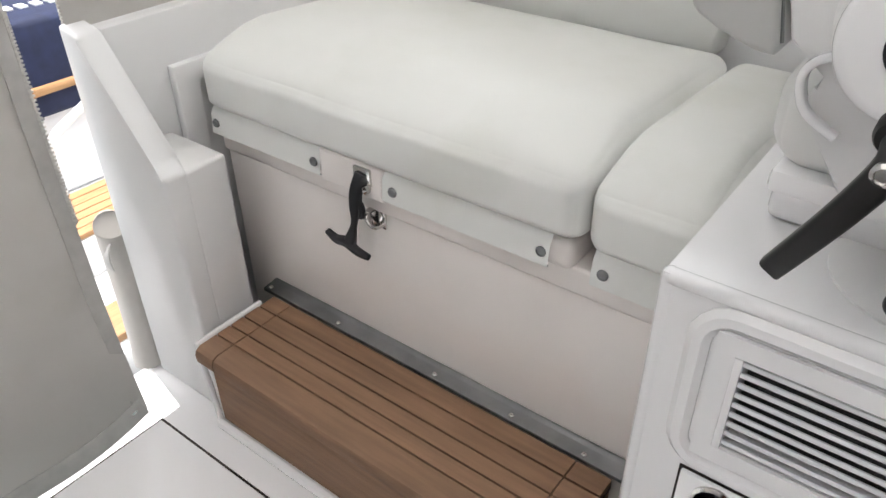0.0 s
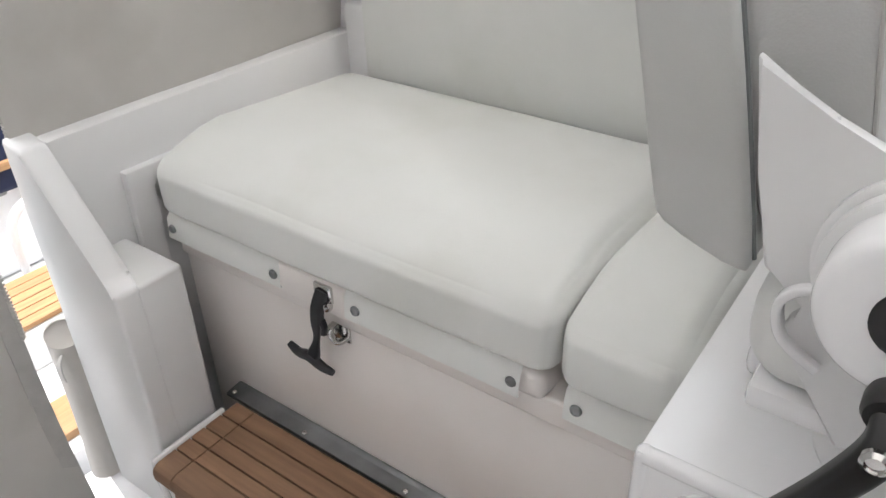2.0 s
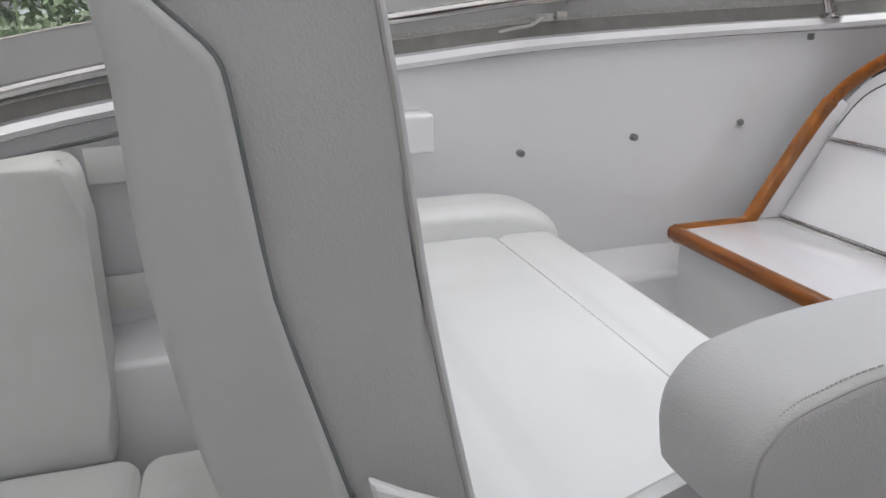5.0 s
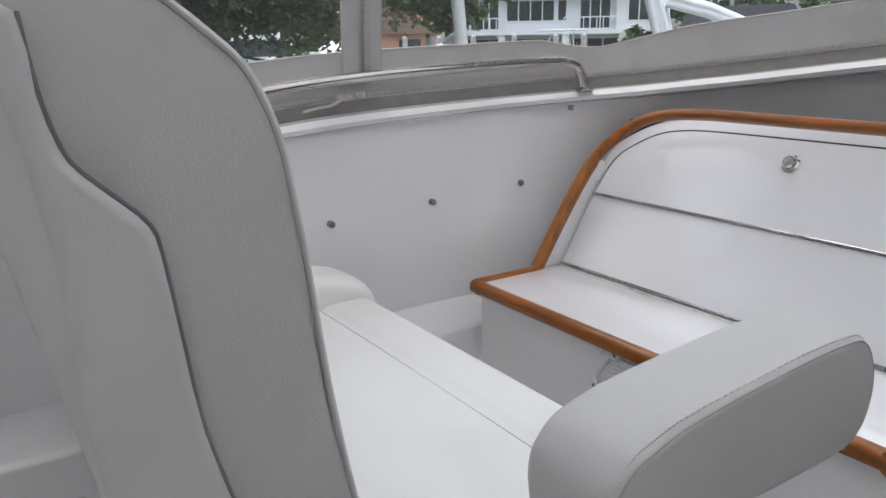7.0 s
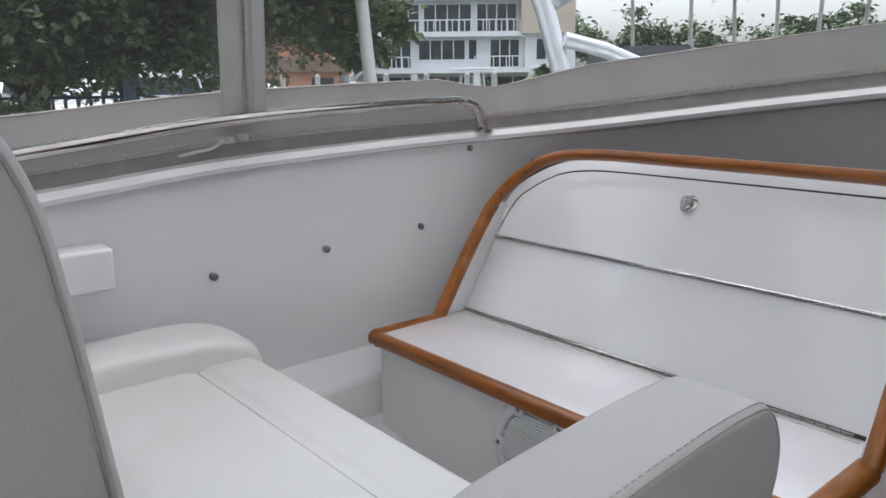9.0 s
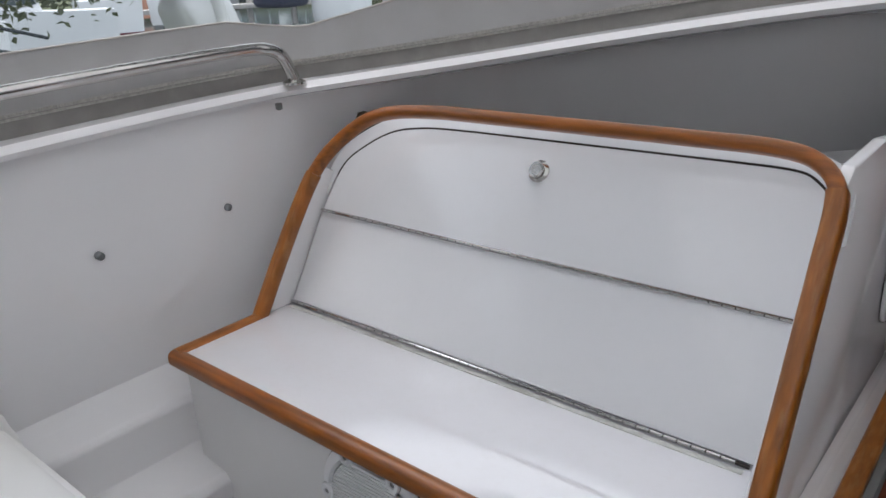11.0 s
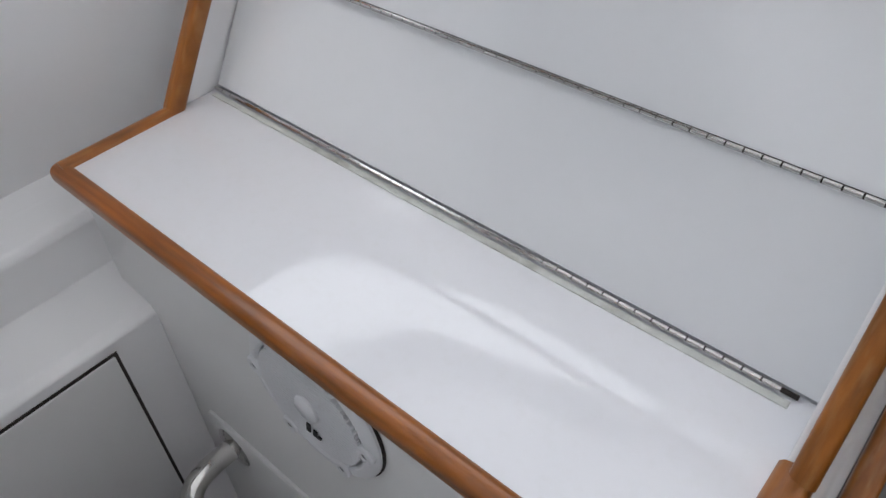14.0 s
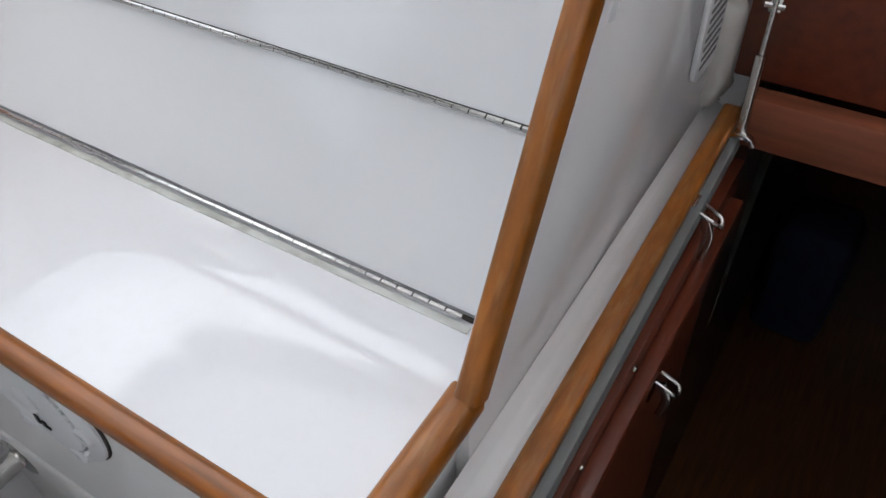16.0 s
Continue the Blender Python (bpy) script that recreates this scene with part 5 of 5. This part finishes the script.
crown(leaves(24000, (at.x + 0.9, at.y + 0.3, 2.35), (0.8, 2.3, 0.75), 0.08), LEAF, tree)
crown(leaves(13000, (at.x + 0.5, at.y + 2.3, 2.75), (1.3, 1.35, 0.95), 0.09), LEAF, tree)
crown(leaves(1200, (at.x + 0.9, at.y + 2.9, 2.2), (0.6, 0.6, 0.4), 0.14), LEAF_LIGHT, tree)

# planting and grass on the bank
def shrub(at, size, count, leaf, mat, label):
    s = thing("shrub", at, label, "shrub", "shrubs on the bank")
    crown(leaves(count, (at[0], at[1], at[2] + size[2]), size, leaf), mat, s, "foliage")
    for k in range(4):
        part("stem", limb([(at[0], at[1], at[2]), (at[0] + 0.1 * (k - 1.5), at[1] + 0.06 * k, at[2] + size[2])], 0.015, 0.006, 5), BARK, s)
    return s


for az, d, h in ((74, 6.3, 0.6), (77, 6.0, 0.7), (80, 6.2, 0.75), (86, 5.6, 0.8), (92, 5.4, 0.85), (98, 5.8, 0.95), (104, 5.6, 0.95), (110, 5.8, 0.9)):
    p = polar((0, 0.1, 0.05), az, 0, d)
    shrub((p.x, p.y, 0.05), (0.75, 0.75, h), 1500, 0.1, LEAF if h < 0.8 else LEAF_LIGHT, "leafy green shrub on the bank")
grass = bmesh.new()
for _ in range(1500):
    p = polar((0, 0.1, 0.0), rnd.uniform(95, 108), 0, rnd.uniform(3.9, 4.7))
    h = rnd.uniform(0.9, 1.62)
    d = Vector((rnd.gauss(0, 1), rnd.gauss(0, 1), 0)).normalized()
    w = d.cross(Vector((0, 0, 1))) * 0.006
    q = p + d * rnd.uniform(0.05, 0.35) * h
    m = p.lerp(q, 0.3) + Vector((0, 0, h * 0.65))
    v = [grass.verts.new(c) for c in (p - w, p + w, m + w * 0.8, m - w * 0.8, q + Vector((0, 0, h)))]
    grass.faces.new(v[:4])
    grass.faces.new((v[3], v[2], v[4]))
g = tagged(part("tall_grass", grass, LEAF_LIGHT, smooth=0), "tall green ornamental grass on the bank", "grass", "", "stuff")
fl = polar((0.011, 0.144, 1.59), 102.0, 1.5, 3.7)
flower = thing("yellow_flower", (fl.x, fl.y, 0.05), "single yellow flower above tall grass", "flower")
part("stem", tube([(fl.x - 0.05, fl.y, 0.05), (fl.x - 0.02, fl.y, 0.9), (fl.x, fl.y, fl.z)], 0.004, 6, (0, 1, 0)), LEAF_LIGHT, flower)
for k in range(5):
    a = radians(72 * k + 10)
    c = Vector((fl.x + 0.012, fl.y + 0.026 * math.cos(a), fl.z + 0.026 * math.sin(a)))
    part("petal", lathe([(0.004, -0.003), (0.021, -0.001), (0.021, 0.001), (0.004, 0.004)], c, (1, 0.2 * math.cos(a), 0.2 * math.sin(a)), 12), YELLOW, flower)
part("eye", lathe([(0.008, 0), (0.006, 0.006), (0.001, 0.008)], (fl.x + 0.014, fl.y, fl.z), (1, 0, 0), 12), BARK, flower)

# iron fence
fence = thing("iron_fence", polar((0, 0.1, 0.05), 76, 0, 6.6), "dark iron picket fence on the bank", "fence")
a, b = polar((0, 0.1, 0.05), 84, 0, 6.8), polar((0, 0.1, 0.05), 72.0, 0, 6.4)
for k in range(17):
    p = a.lerp(b, k / 16)
    part("picket", box(p.x - 0.011, p.x + 0.011, p.y - 0.011, p.y + 0.011, 0.05, 1.58), IRON, fence, smooth=0)
for z in (0.5, 1.12, 1.5):
    part("bar", tube([a + Vector((0, 0, z)), b + Vector((0, 0, z))], 0.014, 6), IRON, fence)
c = polar((0, 0.1, 0.05), 65.5, 0, 6.6)
part("post", box(b.x - 0.05, b.x + 0.05, b.y - 0.05, b.y + 0.05, 0.0, 1.68, 0.006), IRON, fence)
for k in range(4):
    z = 0.9 + 0.16 * k
    part("brace", tube(smooth_path([(b.x, b.y, z + 0.2), ((b.x + c.x) / 2, (b.y + c.y) / 2, z + 0.12), (c.x, c.y, z)], 4), 0.014, 6), IRON, fence)

# outboard engine cover and pole on the next boat
p = polar(EYE_A, 56.2, -1.6, 7.5)
motor = thing("outboard_cover", (p.x, p.y, 0.2), "white canvas cover over an outboard engine", "engine cover")
bm = pad(p.x - 0.24, p.x + 0.24, p.y - 0.26, p.y + 0.26, 0.9, 1.62, 0.12, 0.02, 8)
for v in bm.verts:
    v.co.y += (v.co.z - 1.2) * -0.35
    v.co.z += 0.12 * (v.co.y - p.y)
part("cover", bm, HULL_WHITE, motor, smooth=60)
part("leg", box(p.x - 0.1, p.x + 0.1, p.y - 0.1, p.y + 0.1, 0.0, 0.95, 0.03), HULL_WHITE, motor)
q0, q1 = polar(EYE_A, 55.2, -3.4, 7.3), polar(EYE_A, 56.3, 9, 7.3)
pole = thing("white_pole", (q0.x, q0.y, 0), "leaning white pole beside the engine", "pole")
part("shaft", tube([q0 - Vector((0, 0, 1.2)), q0, q1], 0.062, 12), HULL_WHITE, pole)


def hull(at, length, beam, height, heading, lower, label, cabin=True):
    b = thing("moored_boat", at, label, "boat", "moored boats")
    rot = Matrix.Translation(at) @ Matrix.Rotation(radians(heading), 4, "Z")

    def shape(z0, z1, f0, f1):
        bm = bmesh.new()
        rows = []
        for k in range(9):
            t = k / 8
            w = beam / 2 * (1 - max(0, (t - 0.45) / 0.55) ** 2)
            s = z1 + 0.35 * height * t * t
            rows.append([bm.verts.new(rot @ Vector((x, (t - 0.5) * length, z))) for x, z in ((-w * f1, s), (-w * f0, z0), (w * f0, z0), (w * f1, s))])
        for r, q in zip(rows, rows[1:]):
            for i in range(4):
                bm.faces.new((r[i], r[(i + 1) % 4], q[(i + 1) % 4], q[i]))
        bm.faces.new(rows[0])
        bm.faces.new(rows[-1][::-1])
        return bm
    part("topsides", shape(0.38 * height, height, 0.9, 1.0), HULL_WHITE, b)
    part("bottom", shape(0.0, 0.38 * height, 0.6, 0.9), lower, b)
    if cabin:
        bm = prism([(-length * 0.2, height * 0.9), (length * 0.25, height * 0.9), (length * 0.12, height * 1.6), (-length * 0.15, height * 1.6)], "x", -beam * 0.3, beam * 0.3, 0.05)
        bm.transform(rot)
        part("cabin", bm, HULL_WHITE, b)
        bm = prism([(-length * 0.17, height * 1.15), (length * 0.2, height * 1.15), (length * 0.14, height * 1.45), (-length * 0.15, height * 1.45)], "x", -beam * 0.31, beam * 0.31)
        bm.transform(rot)
        part("cabin_window", bm, GLASS, b)
    return b


def spot(az, d, z=-0.95):
    p = polar((0, 0.1, 0), az, 0, d)
    return (p.x, p.y, z)


hull(spot(63.5, 38), 7, 2.4, 2.1, 70, HULL_RED, "white moored boat with a maroon bottom", False)
hull(spot(76.5, 24), 8, 2.6, 2.0, 100, HULL_WHITE, "white moored motor boat beyond the fence")
hull(spot(69.5, 30), 7, 2.4, 1.9, 160, HULL_WHITE, "white moored cabin boat near the dock")
hull(spot(57.8, 42), 5, 1.9, 1.9, 30, GASKET, "grey open boat on a lift", False)
dock = thing("timber_dock", spot(60, 45), "grey timber dock with piles", "dock")
for az in (64, 61.5, 59, 56.5, 54, 51, 48, 46):
    p = Vector(spot(az, 47))
    part("pile", lathe([(0.17, 0), (0.16, 2.9), (0.05, 3.0)], p, (0, 0, 1), 10), PALM_BARK, dock)
a, b = Vector(spot(66, 48, 0.15)), Vector(spot(45, 48, 0.15))
part("deck", sweep([a, b], rounded(1.6, 0.25, 0.02, 2)), PALM_BARK, dock)
part("rail", tube([a + Vector((0, 0, 1.0)), b + Vector((0, 0, 1.0))], 0.04, 6), HULL_WHITE, dock)
lift = thing("boat_lift_cover", spot(51.5, 44, -0.9), "black cover over a boat on a lift", "boat cover")
p = Vector(spot(51.8, 44))
part("cover", pad(p.x - 1.3, p.x + 1.3, p.y - 1.0, p.y + 1.0, 0.1, 1.45, 0.3, 0.05, 6), NAVY, lift, smooth=60)
skiff = thing("center_console", spot(47.8, 43), "small white boat with a canopy frame", "boat")
p = Vector(spot(47.6, 43))
part("hull", pad(p.x - 1.6, p.x + 1.6, p.y - 0.9, p.y + 0.9, -0.9, 0.75, 0.35, 0.0, 6), HULL_WHITE, skiff, smooth=60)
for dx in (-1.0, 1.0):
    part("post", tube([(p.x + dx, p.y, 0.5), (p.x + dx * 0.9, p.y, 2.2)], 0.035, 6, (0, 1, 0)), HULL_WHITE, skiff)
part("canopy", box(p.x - 1.2, p.x + 1.2, p.y - 0.8, p.y + 0.8, 2.15, 2.25, 0.04), HULL_WHITE, skiff)

# houses across the canal, each built in its own frame: u along the front, v away from the water, z up
def frame_at(az, d, turn=0.0):
    p = polar((0, 0.1, 0), az, 0, d)
    return Matrix.Translation((p.x, p.y, 0)) @ Matrix.Rotation(radians(az + turn), 4, "Z")


def placed(bm, m):
    bm.transform(m)
    return bm


def house_box(name, m, mat, parent, u0, u1, v0, v1, z0, z1, label="", bevel=0.0):
    return part(name, placed(box(u0, u1, v0, v1, z0, z1, bevel), m), mat, parent, label, 0)


m = frame_at(50.2, 72)
flats = thing("apartment_house", m.translation, "white three-storey waterfront apartment house with balconies", "building")
for u0, u1, v0, z0, z1 in ((-13.5, 9.5, 0.6, -0.8, 2.2), (-11, 12, 0.0, 2.4, 5.4), (-9, 12, 0.5, 5.6, 8.6), (-8, 11, 1.0, 8.8, 11.8)):
    house_box("wall", m, WALL_WHITE, flats, u0, u1, v0, 14, z0, z1)
for z, u0, u1 in ((2.2, -13.6, 10.5), (5.4, -11.5, 12.3), (8.6, -10.5, 12.3), (11.8, -9, 12)):
    house_box("slab", m, WALL_WHITE, flats, u0, u1, -1.6, 14, z, z + 0.45)
house_box("wing", m, WALL_BEIGE, flats, 7.6, 12.4, -2.0, 6, 5.6, 9.5, "beige end wing")
house_box("wing", m, WALL_WHITE, flats, 8.0, 12.6, -1.2, 6, 2.4, 5.4)


def window(u0, u1, z0, z1, v, panes, parent=flats, mm=m):
    w = house_box("window", mm, GLASS, parent, u0, u1, v - 0.06, v + 0.04, z0, z1)
    for k in range(panes + 1):
        u = u0 + (u1 - u0) * k / panes
        house_box("window_frame", mm, WALL_WHITE, w, u - 0.05, u + 0.05, v - 0.12, v, z0, z1)
    for z in (z0, z1):
        house_box("window_frame", mm, WALL_WHITE, w, u0, u1, v - 0.12, v, z - 0.05, z + 0.05)


for u0, u1, z0, z1, v, n in ((-7.6, -6.4, 2.9, 5.2, 0.0, 1), (-6.0, -2.4, 2.7, 5.2, 0.0, 4), (-1.7, 2.6, 3.4, 5.2, 0.0, 4), (2.9, 3.7, 3.4, 5.2, 0.0, 1), (4.9, 7.6, 2.7, 5.2, 0.0, 3), (9.0, 11.8, 3.3, 5.2, -1.2, 3),
                             (-8.6, -6.2, 5.9, 8.4, 0.5, 3), (-5.6, -1.6, 5.9, 8.4, 0.5, 4), (-1.2, 3.2, 5.9, 8.4, 0.5, 4), (3.7, 7.4, 5.9, 8.4, 0.5, 4), (-7.5, -3, 9.2, 11.5, 1.0, 4), (-2, 4, 9.2, 11.5, 1.0, 5),
                             (-12.3, -9.8, -0.2, 1.6, 0.6, 2), (-5.8, -2, -0.5, 1.9, 0.6, 3), (-1.2, 3.2, -0.5, 1.9, 0.6, 4), (4.2, 8.5, -0.5, 1.9, 0.6, 3)):
    window(u0, u1, z0, z1, v, n)
for z, spans in ((2.65, ((-6.6, -2.0), (3.4, 8.0), (-11.4, -8.4))), (5.85, ((-10.4, -8.2), (-8.0, 7.5))), (-0.4, ((-13, -8), (2, 9)))):
    for u0, u1 in spans:
        rail = house_box("balcony_rail", m, WALL_WHITE, flats, u0, u1, -1.58, -1.5, z + 0.95, z + 1.05)
        n = max(2, int((u1 - u0) / 0.55))
        for k in range(n + 1):
            u = u0 + (u1 - u0) * k / n
            house_box("baluster", m, WALL_WHITE, rail, u - 0.04, u + 0.04, -1.58, -1.5, z, z + 0.98)
part("stair", placed(prism([(-9.6, 0.0), (-9.2, 0.0), (-6.4, 2.6), (-6.8, 2.6)], "y", -2.2, -1.8), m), WALL_WHITE, flats)
for u in (-8.2, -2.1, 3.6, 8.6):
    house_box("column", m, WALL_WHITE, flats, u - 0.3, u + 0.3, -1.5, -0.9, -0.8, 2.3)

m2 = frame_at(61.0, 58)
pink = thing("salmon_house", m2.translation, "salmon house with a brown tiled roof", "house")
house_box("wall", m2, WALL_PINK, pink, -3.2, 3.6, 0, 8, -0.6, 2.3)
part("roof", placed(prism([(-3.8, 2.3), (4.2, 2.3), (2.4, 3.4), (-2.2, 3.4)], "y", -0.6, 8.4), m2), ROOF_TILE, pink, "", 0)
house_box("wall", m2, WALL_PINK, pink, -1.2, 5.0, 5, 12, 2.2, 5.0)
part("roof", placed(prism([(-1.8, 5.0), (5.6, 5.0), (2.0, 6.4)], "y", 4.4, 12.4), m2), ROOF_TILE, pink, "", 0)
house_box("window", m2, GLASS, pink, 1.6, 3.2, -0.06, 0.02, 0.2, 1.9)
house_box("window", m2, GLASS, pink, -2.4, -0.8, -0.06, 0.02, 0.2, 1.8)

m3 = Matrix.Translation((0, 0, 0.9)) @ frame_at(29.0, 62)
low = thing("bungalow", m3.translation, "long white bungalow with a grey hipped roof", "house")
house_box("wall", m3, WALL_WHITE, low, -10.5, 11.5, 0, 9, -1.5, 1.55)
part("roof", placed(prism([(-11.3, 1.5), (-2.6, 1.5), (-3.4, 3.05), (-10.6, 3.05)], "y", -0.9, 9.5), m3), ROOF_GREY, low, "", 0)
part("roof", placed(prism([(-2.0, 1.5), (12.2, 1.5), (10.8, 3.2), (-0.8, 3.2)], "y", -0.7, 9.5), m3), ROOF_GREY, low, "", 0)
for u0, u1, z in ((-11.4, -2.6, 1.42), (-2.2, 4.2, 1.30), (4.2, 7.0, 1.65), (7.0, 12.2, 1.95)):
    house_box("fascia", m3, WALL_WHITE, low, u0, u1, -1.0, -0.7, z, z + 0.22)
for u0, u1 in ((-9.6, -7.6), (-6.8, -4.4), (-3.8, -2.8), (-1.0, 1.2), (1.8, 4.0), (4.8, 6.6)):
    house_box("window", m3, GLASS, low, u0, u1, -0.05, 0.02, -0.3, 1.25)


def palm(at, height, lean, spread_r, fronds=13):
    p = Vector(at)
    t = thing("palm_tree", p, "tall palm with a smooth grey trunk" if height > 6 else "short green feathery palm", "palm tree", "palms")
    top = p + Vector((lean, 0, height))
    part("trunk", limb([p, p.lerp(top, 0.5) + Vector((-lean * 0.15, 0, 0)), top], 0.24 if height > 6 else 0.12, 0.16 if height > 6 else 0.08), PALM_BARK, t)
    verts, faces = [], []
    for k in range(fronds):
        a = 2 * math.pi * k / fronds + rnd.uniform(-0.2, 0.2)
        rise = rnd.uniform(-0.1, 0.75)
        d = Vector((math.cos(a), math.sin(a), 0))
        side = Vector((-d.y, d.x, 0))
        for s in range(16):
            f = (s + 1) / 16
            c = top + d * spread_r * f + Vector((0, 0, spread_r * (rise * f - 0.95 * f * f)))
            ln = spread_r * 0.36 * math.sin(math.pi * min(1, 0.15 + 0.85 * f)) + 0.04
            for sg in (-1, 1):
                i = len(verts)
                verts += [tuple(c), tuple(c + d * 0.12 * spread_r / 2), tuple(c + side * sg * ln + d * 0.25 * ln + Vector((0, 0, -0.55 * ln)))]
                faces.append((i, i + 1, i + 2))
    me = bpy.data.meshes.new("fronds")
    me.from_pydata(verts, [], faces)
    crown(me, PALM, t, "fronds")


for az, d, h in ((36.0, 82, 12), (32.1, 80, 13), (30.4, 88, 5.0), (29.2, 84, 11), (28.1, 86, 4.8), (26.6, 82, 12), (25.6, 88, 5.4), (24.2, 80, 13), (22.8, 88, 5.2), (21.6, 86, 12), (20.6, 88, 5.0), (19.2, 80, 12), (18.0, 88, 5.2), (16.5, 82, 11), (14.5, 80, 7)):
    palm(spot(az, d, -0.4), h, rnd.uniform(-0.6, 0.6), 2.6)
for az, d, h in ((34.6, 58, 2.6), (33.2, 57, 2.9), (32.4, 58, 2.4), (21.2, 57, 3.0), (19.6, 56, 3.2)):
    palm(spot(az, d, -0.4), h, rnd.uniform(-0.2, 0.2), 1.5, 11)
for az, d, sz, n, label in ((44.8, 57, (2.6, 2.6, 1.2), 900, "leafy green waterside bush"), (42.6, 58, (2.4, 2.4, 1.4), 900, "leafy green waterside bush"), (46.6, 56, (1.8, 1.8, 0.9), 600, "leafy green waterside bush"), (18.6, 58, (2.6, 2.6, 1.9), 900, "leafy green garden bush"), (57.4, 60, (1.4, 1.4, 1.8), 500, "leafy green garden bush")):
    p = spot(az, d, -0.4)
    s = thing("bush", p, label, "bush", "bushes on the far bank")
    crown(leaves(n, (p[0], p[1], p[2] + sz[2]), sz, 0.5), LEAF_LIGHT, s, "foliage")
    part("stem", limb([p, (p[0], p[1], p[2] + sz[2])], 0.08, 0.03, 5), BARK, s)
me_all = thing("far_woods", spot(30, 110, -0.4), "far line of mixed green trees", "woods", "", "stuff")
for k in range(60):
    az = 8 + k * 1.7
    p = spot(az, rnd.uniform(100, 125), -0.4)
    h = rnd.uniform(4.2, 5.6)
    crown(leaves(1700, (p[0], p[1], h * 0.92), (5.5, 5.5, h), 0.75), LEAF_FAR, me_all, "treetops")

# the boat moored astern, seen through the opening
stern = thing("stern_neighbour", (-1.0, -2.2, -0.3), "white boat moored astern with pale teak steps", "boat")
part("deck", box(-2.6, 0.2, -3.3, -1.45, -0.45, -0.1, 0.02), HULL_WHITE, stern)
part("coaming", box(-2.6, 0.2, -3.2, -2.45, -0.1, 0.34, 0.03, 3), HULL_WHITE, stern)
part("cap", box(-2.6, 0.2, -3.0, -2.36, 0.34, 0.372, 0.008), TEAK_PALE, stern, "pale wooden cap")
stp = part("step", box(-1.3, -0.55, -2.14, -1.86, -0.1, 0.05, 0.01), HULL_WHITE, stern)
for k in range(6):
    part("slat", box(-1.3, -0.55, -2.14 + k * 0.047, -2.14 + k * 0.047 + 0.042, 0.052, 0.07, 0.002), TEAK_PALE, stp)
part("low_slat", box(-1.2, -0.5, -1.66, -1.5, -0.098, -0.07, 0.004), TEAK_PALE, stern)
part("hand_rail", tube(smooth_path([(-0.84, -2.2, 0.0), (-0.84, -2.2, 0.19), (-0.87, -2.2, 0.26), (-0.95, -2.22, 0.29), (-1.05, -2.28, 0.30)], 5), 0.016, 10, (0, 1, 0)), HULL_WHITE, stern)
part("socket", box(-0.96, -0.93, -2.455, -2.44, 0.22, 0.27, 0.004), STEEL_DULL, stern)
cover = thing("navy_cover", (-1.0, -2.7, 0.37), "navy cloth cover with white lettering bars", "cover")
part("cloth", pad(-1.9, -0.89, -2.95, -2.38, 0.25, 0.60, 0.02, 0.005, 6), NAVY, cover, smooth=60)
for k in range(5):
    x = -0.93 - 0.05 * k
    part("letter_bar", box(x - 0.03, x, -2.58 + 0.01 * k, -2.53 + 0.01 * k, 0.603, 0.609), HULL_WHITE, cover, "white letter bar", 0)
# solid block; the shade of the opening is put into its brown colour
shade = thing("dark_cabin", (-1.2, -3.6, 0.0), "dark block coloured as the shaded cabin opening astern", "cabin")
part("front", box(-3.2, 0.6, -4.0, -3.4, 0.0, 1.02, 0.02), CABIN_SHADE, shade)
part("top", box(-3.2, 0.6, -4.2, -3.3, 1.02, 1.5, 0.02), HULL_WHITE, shade)
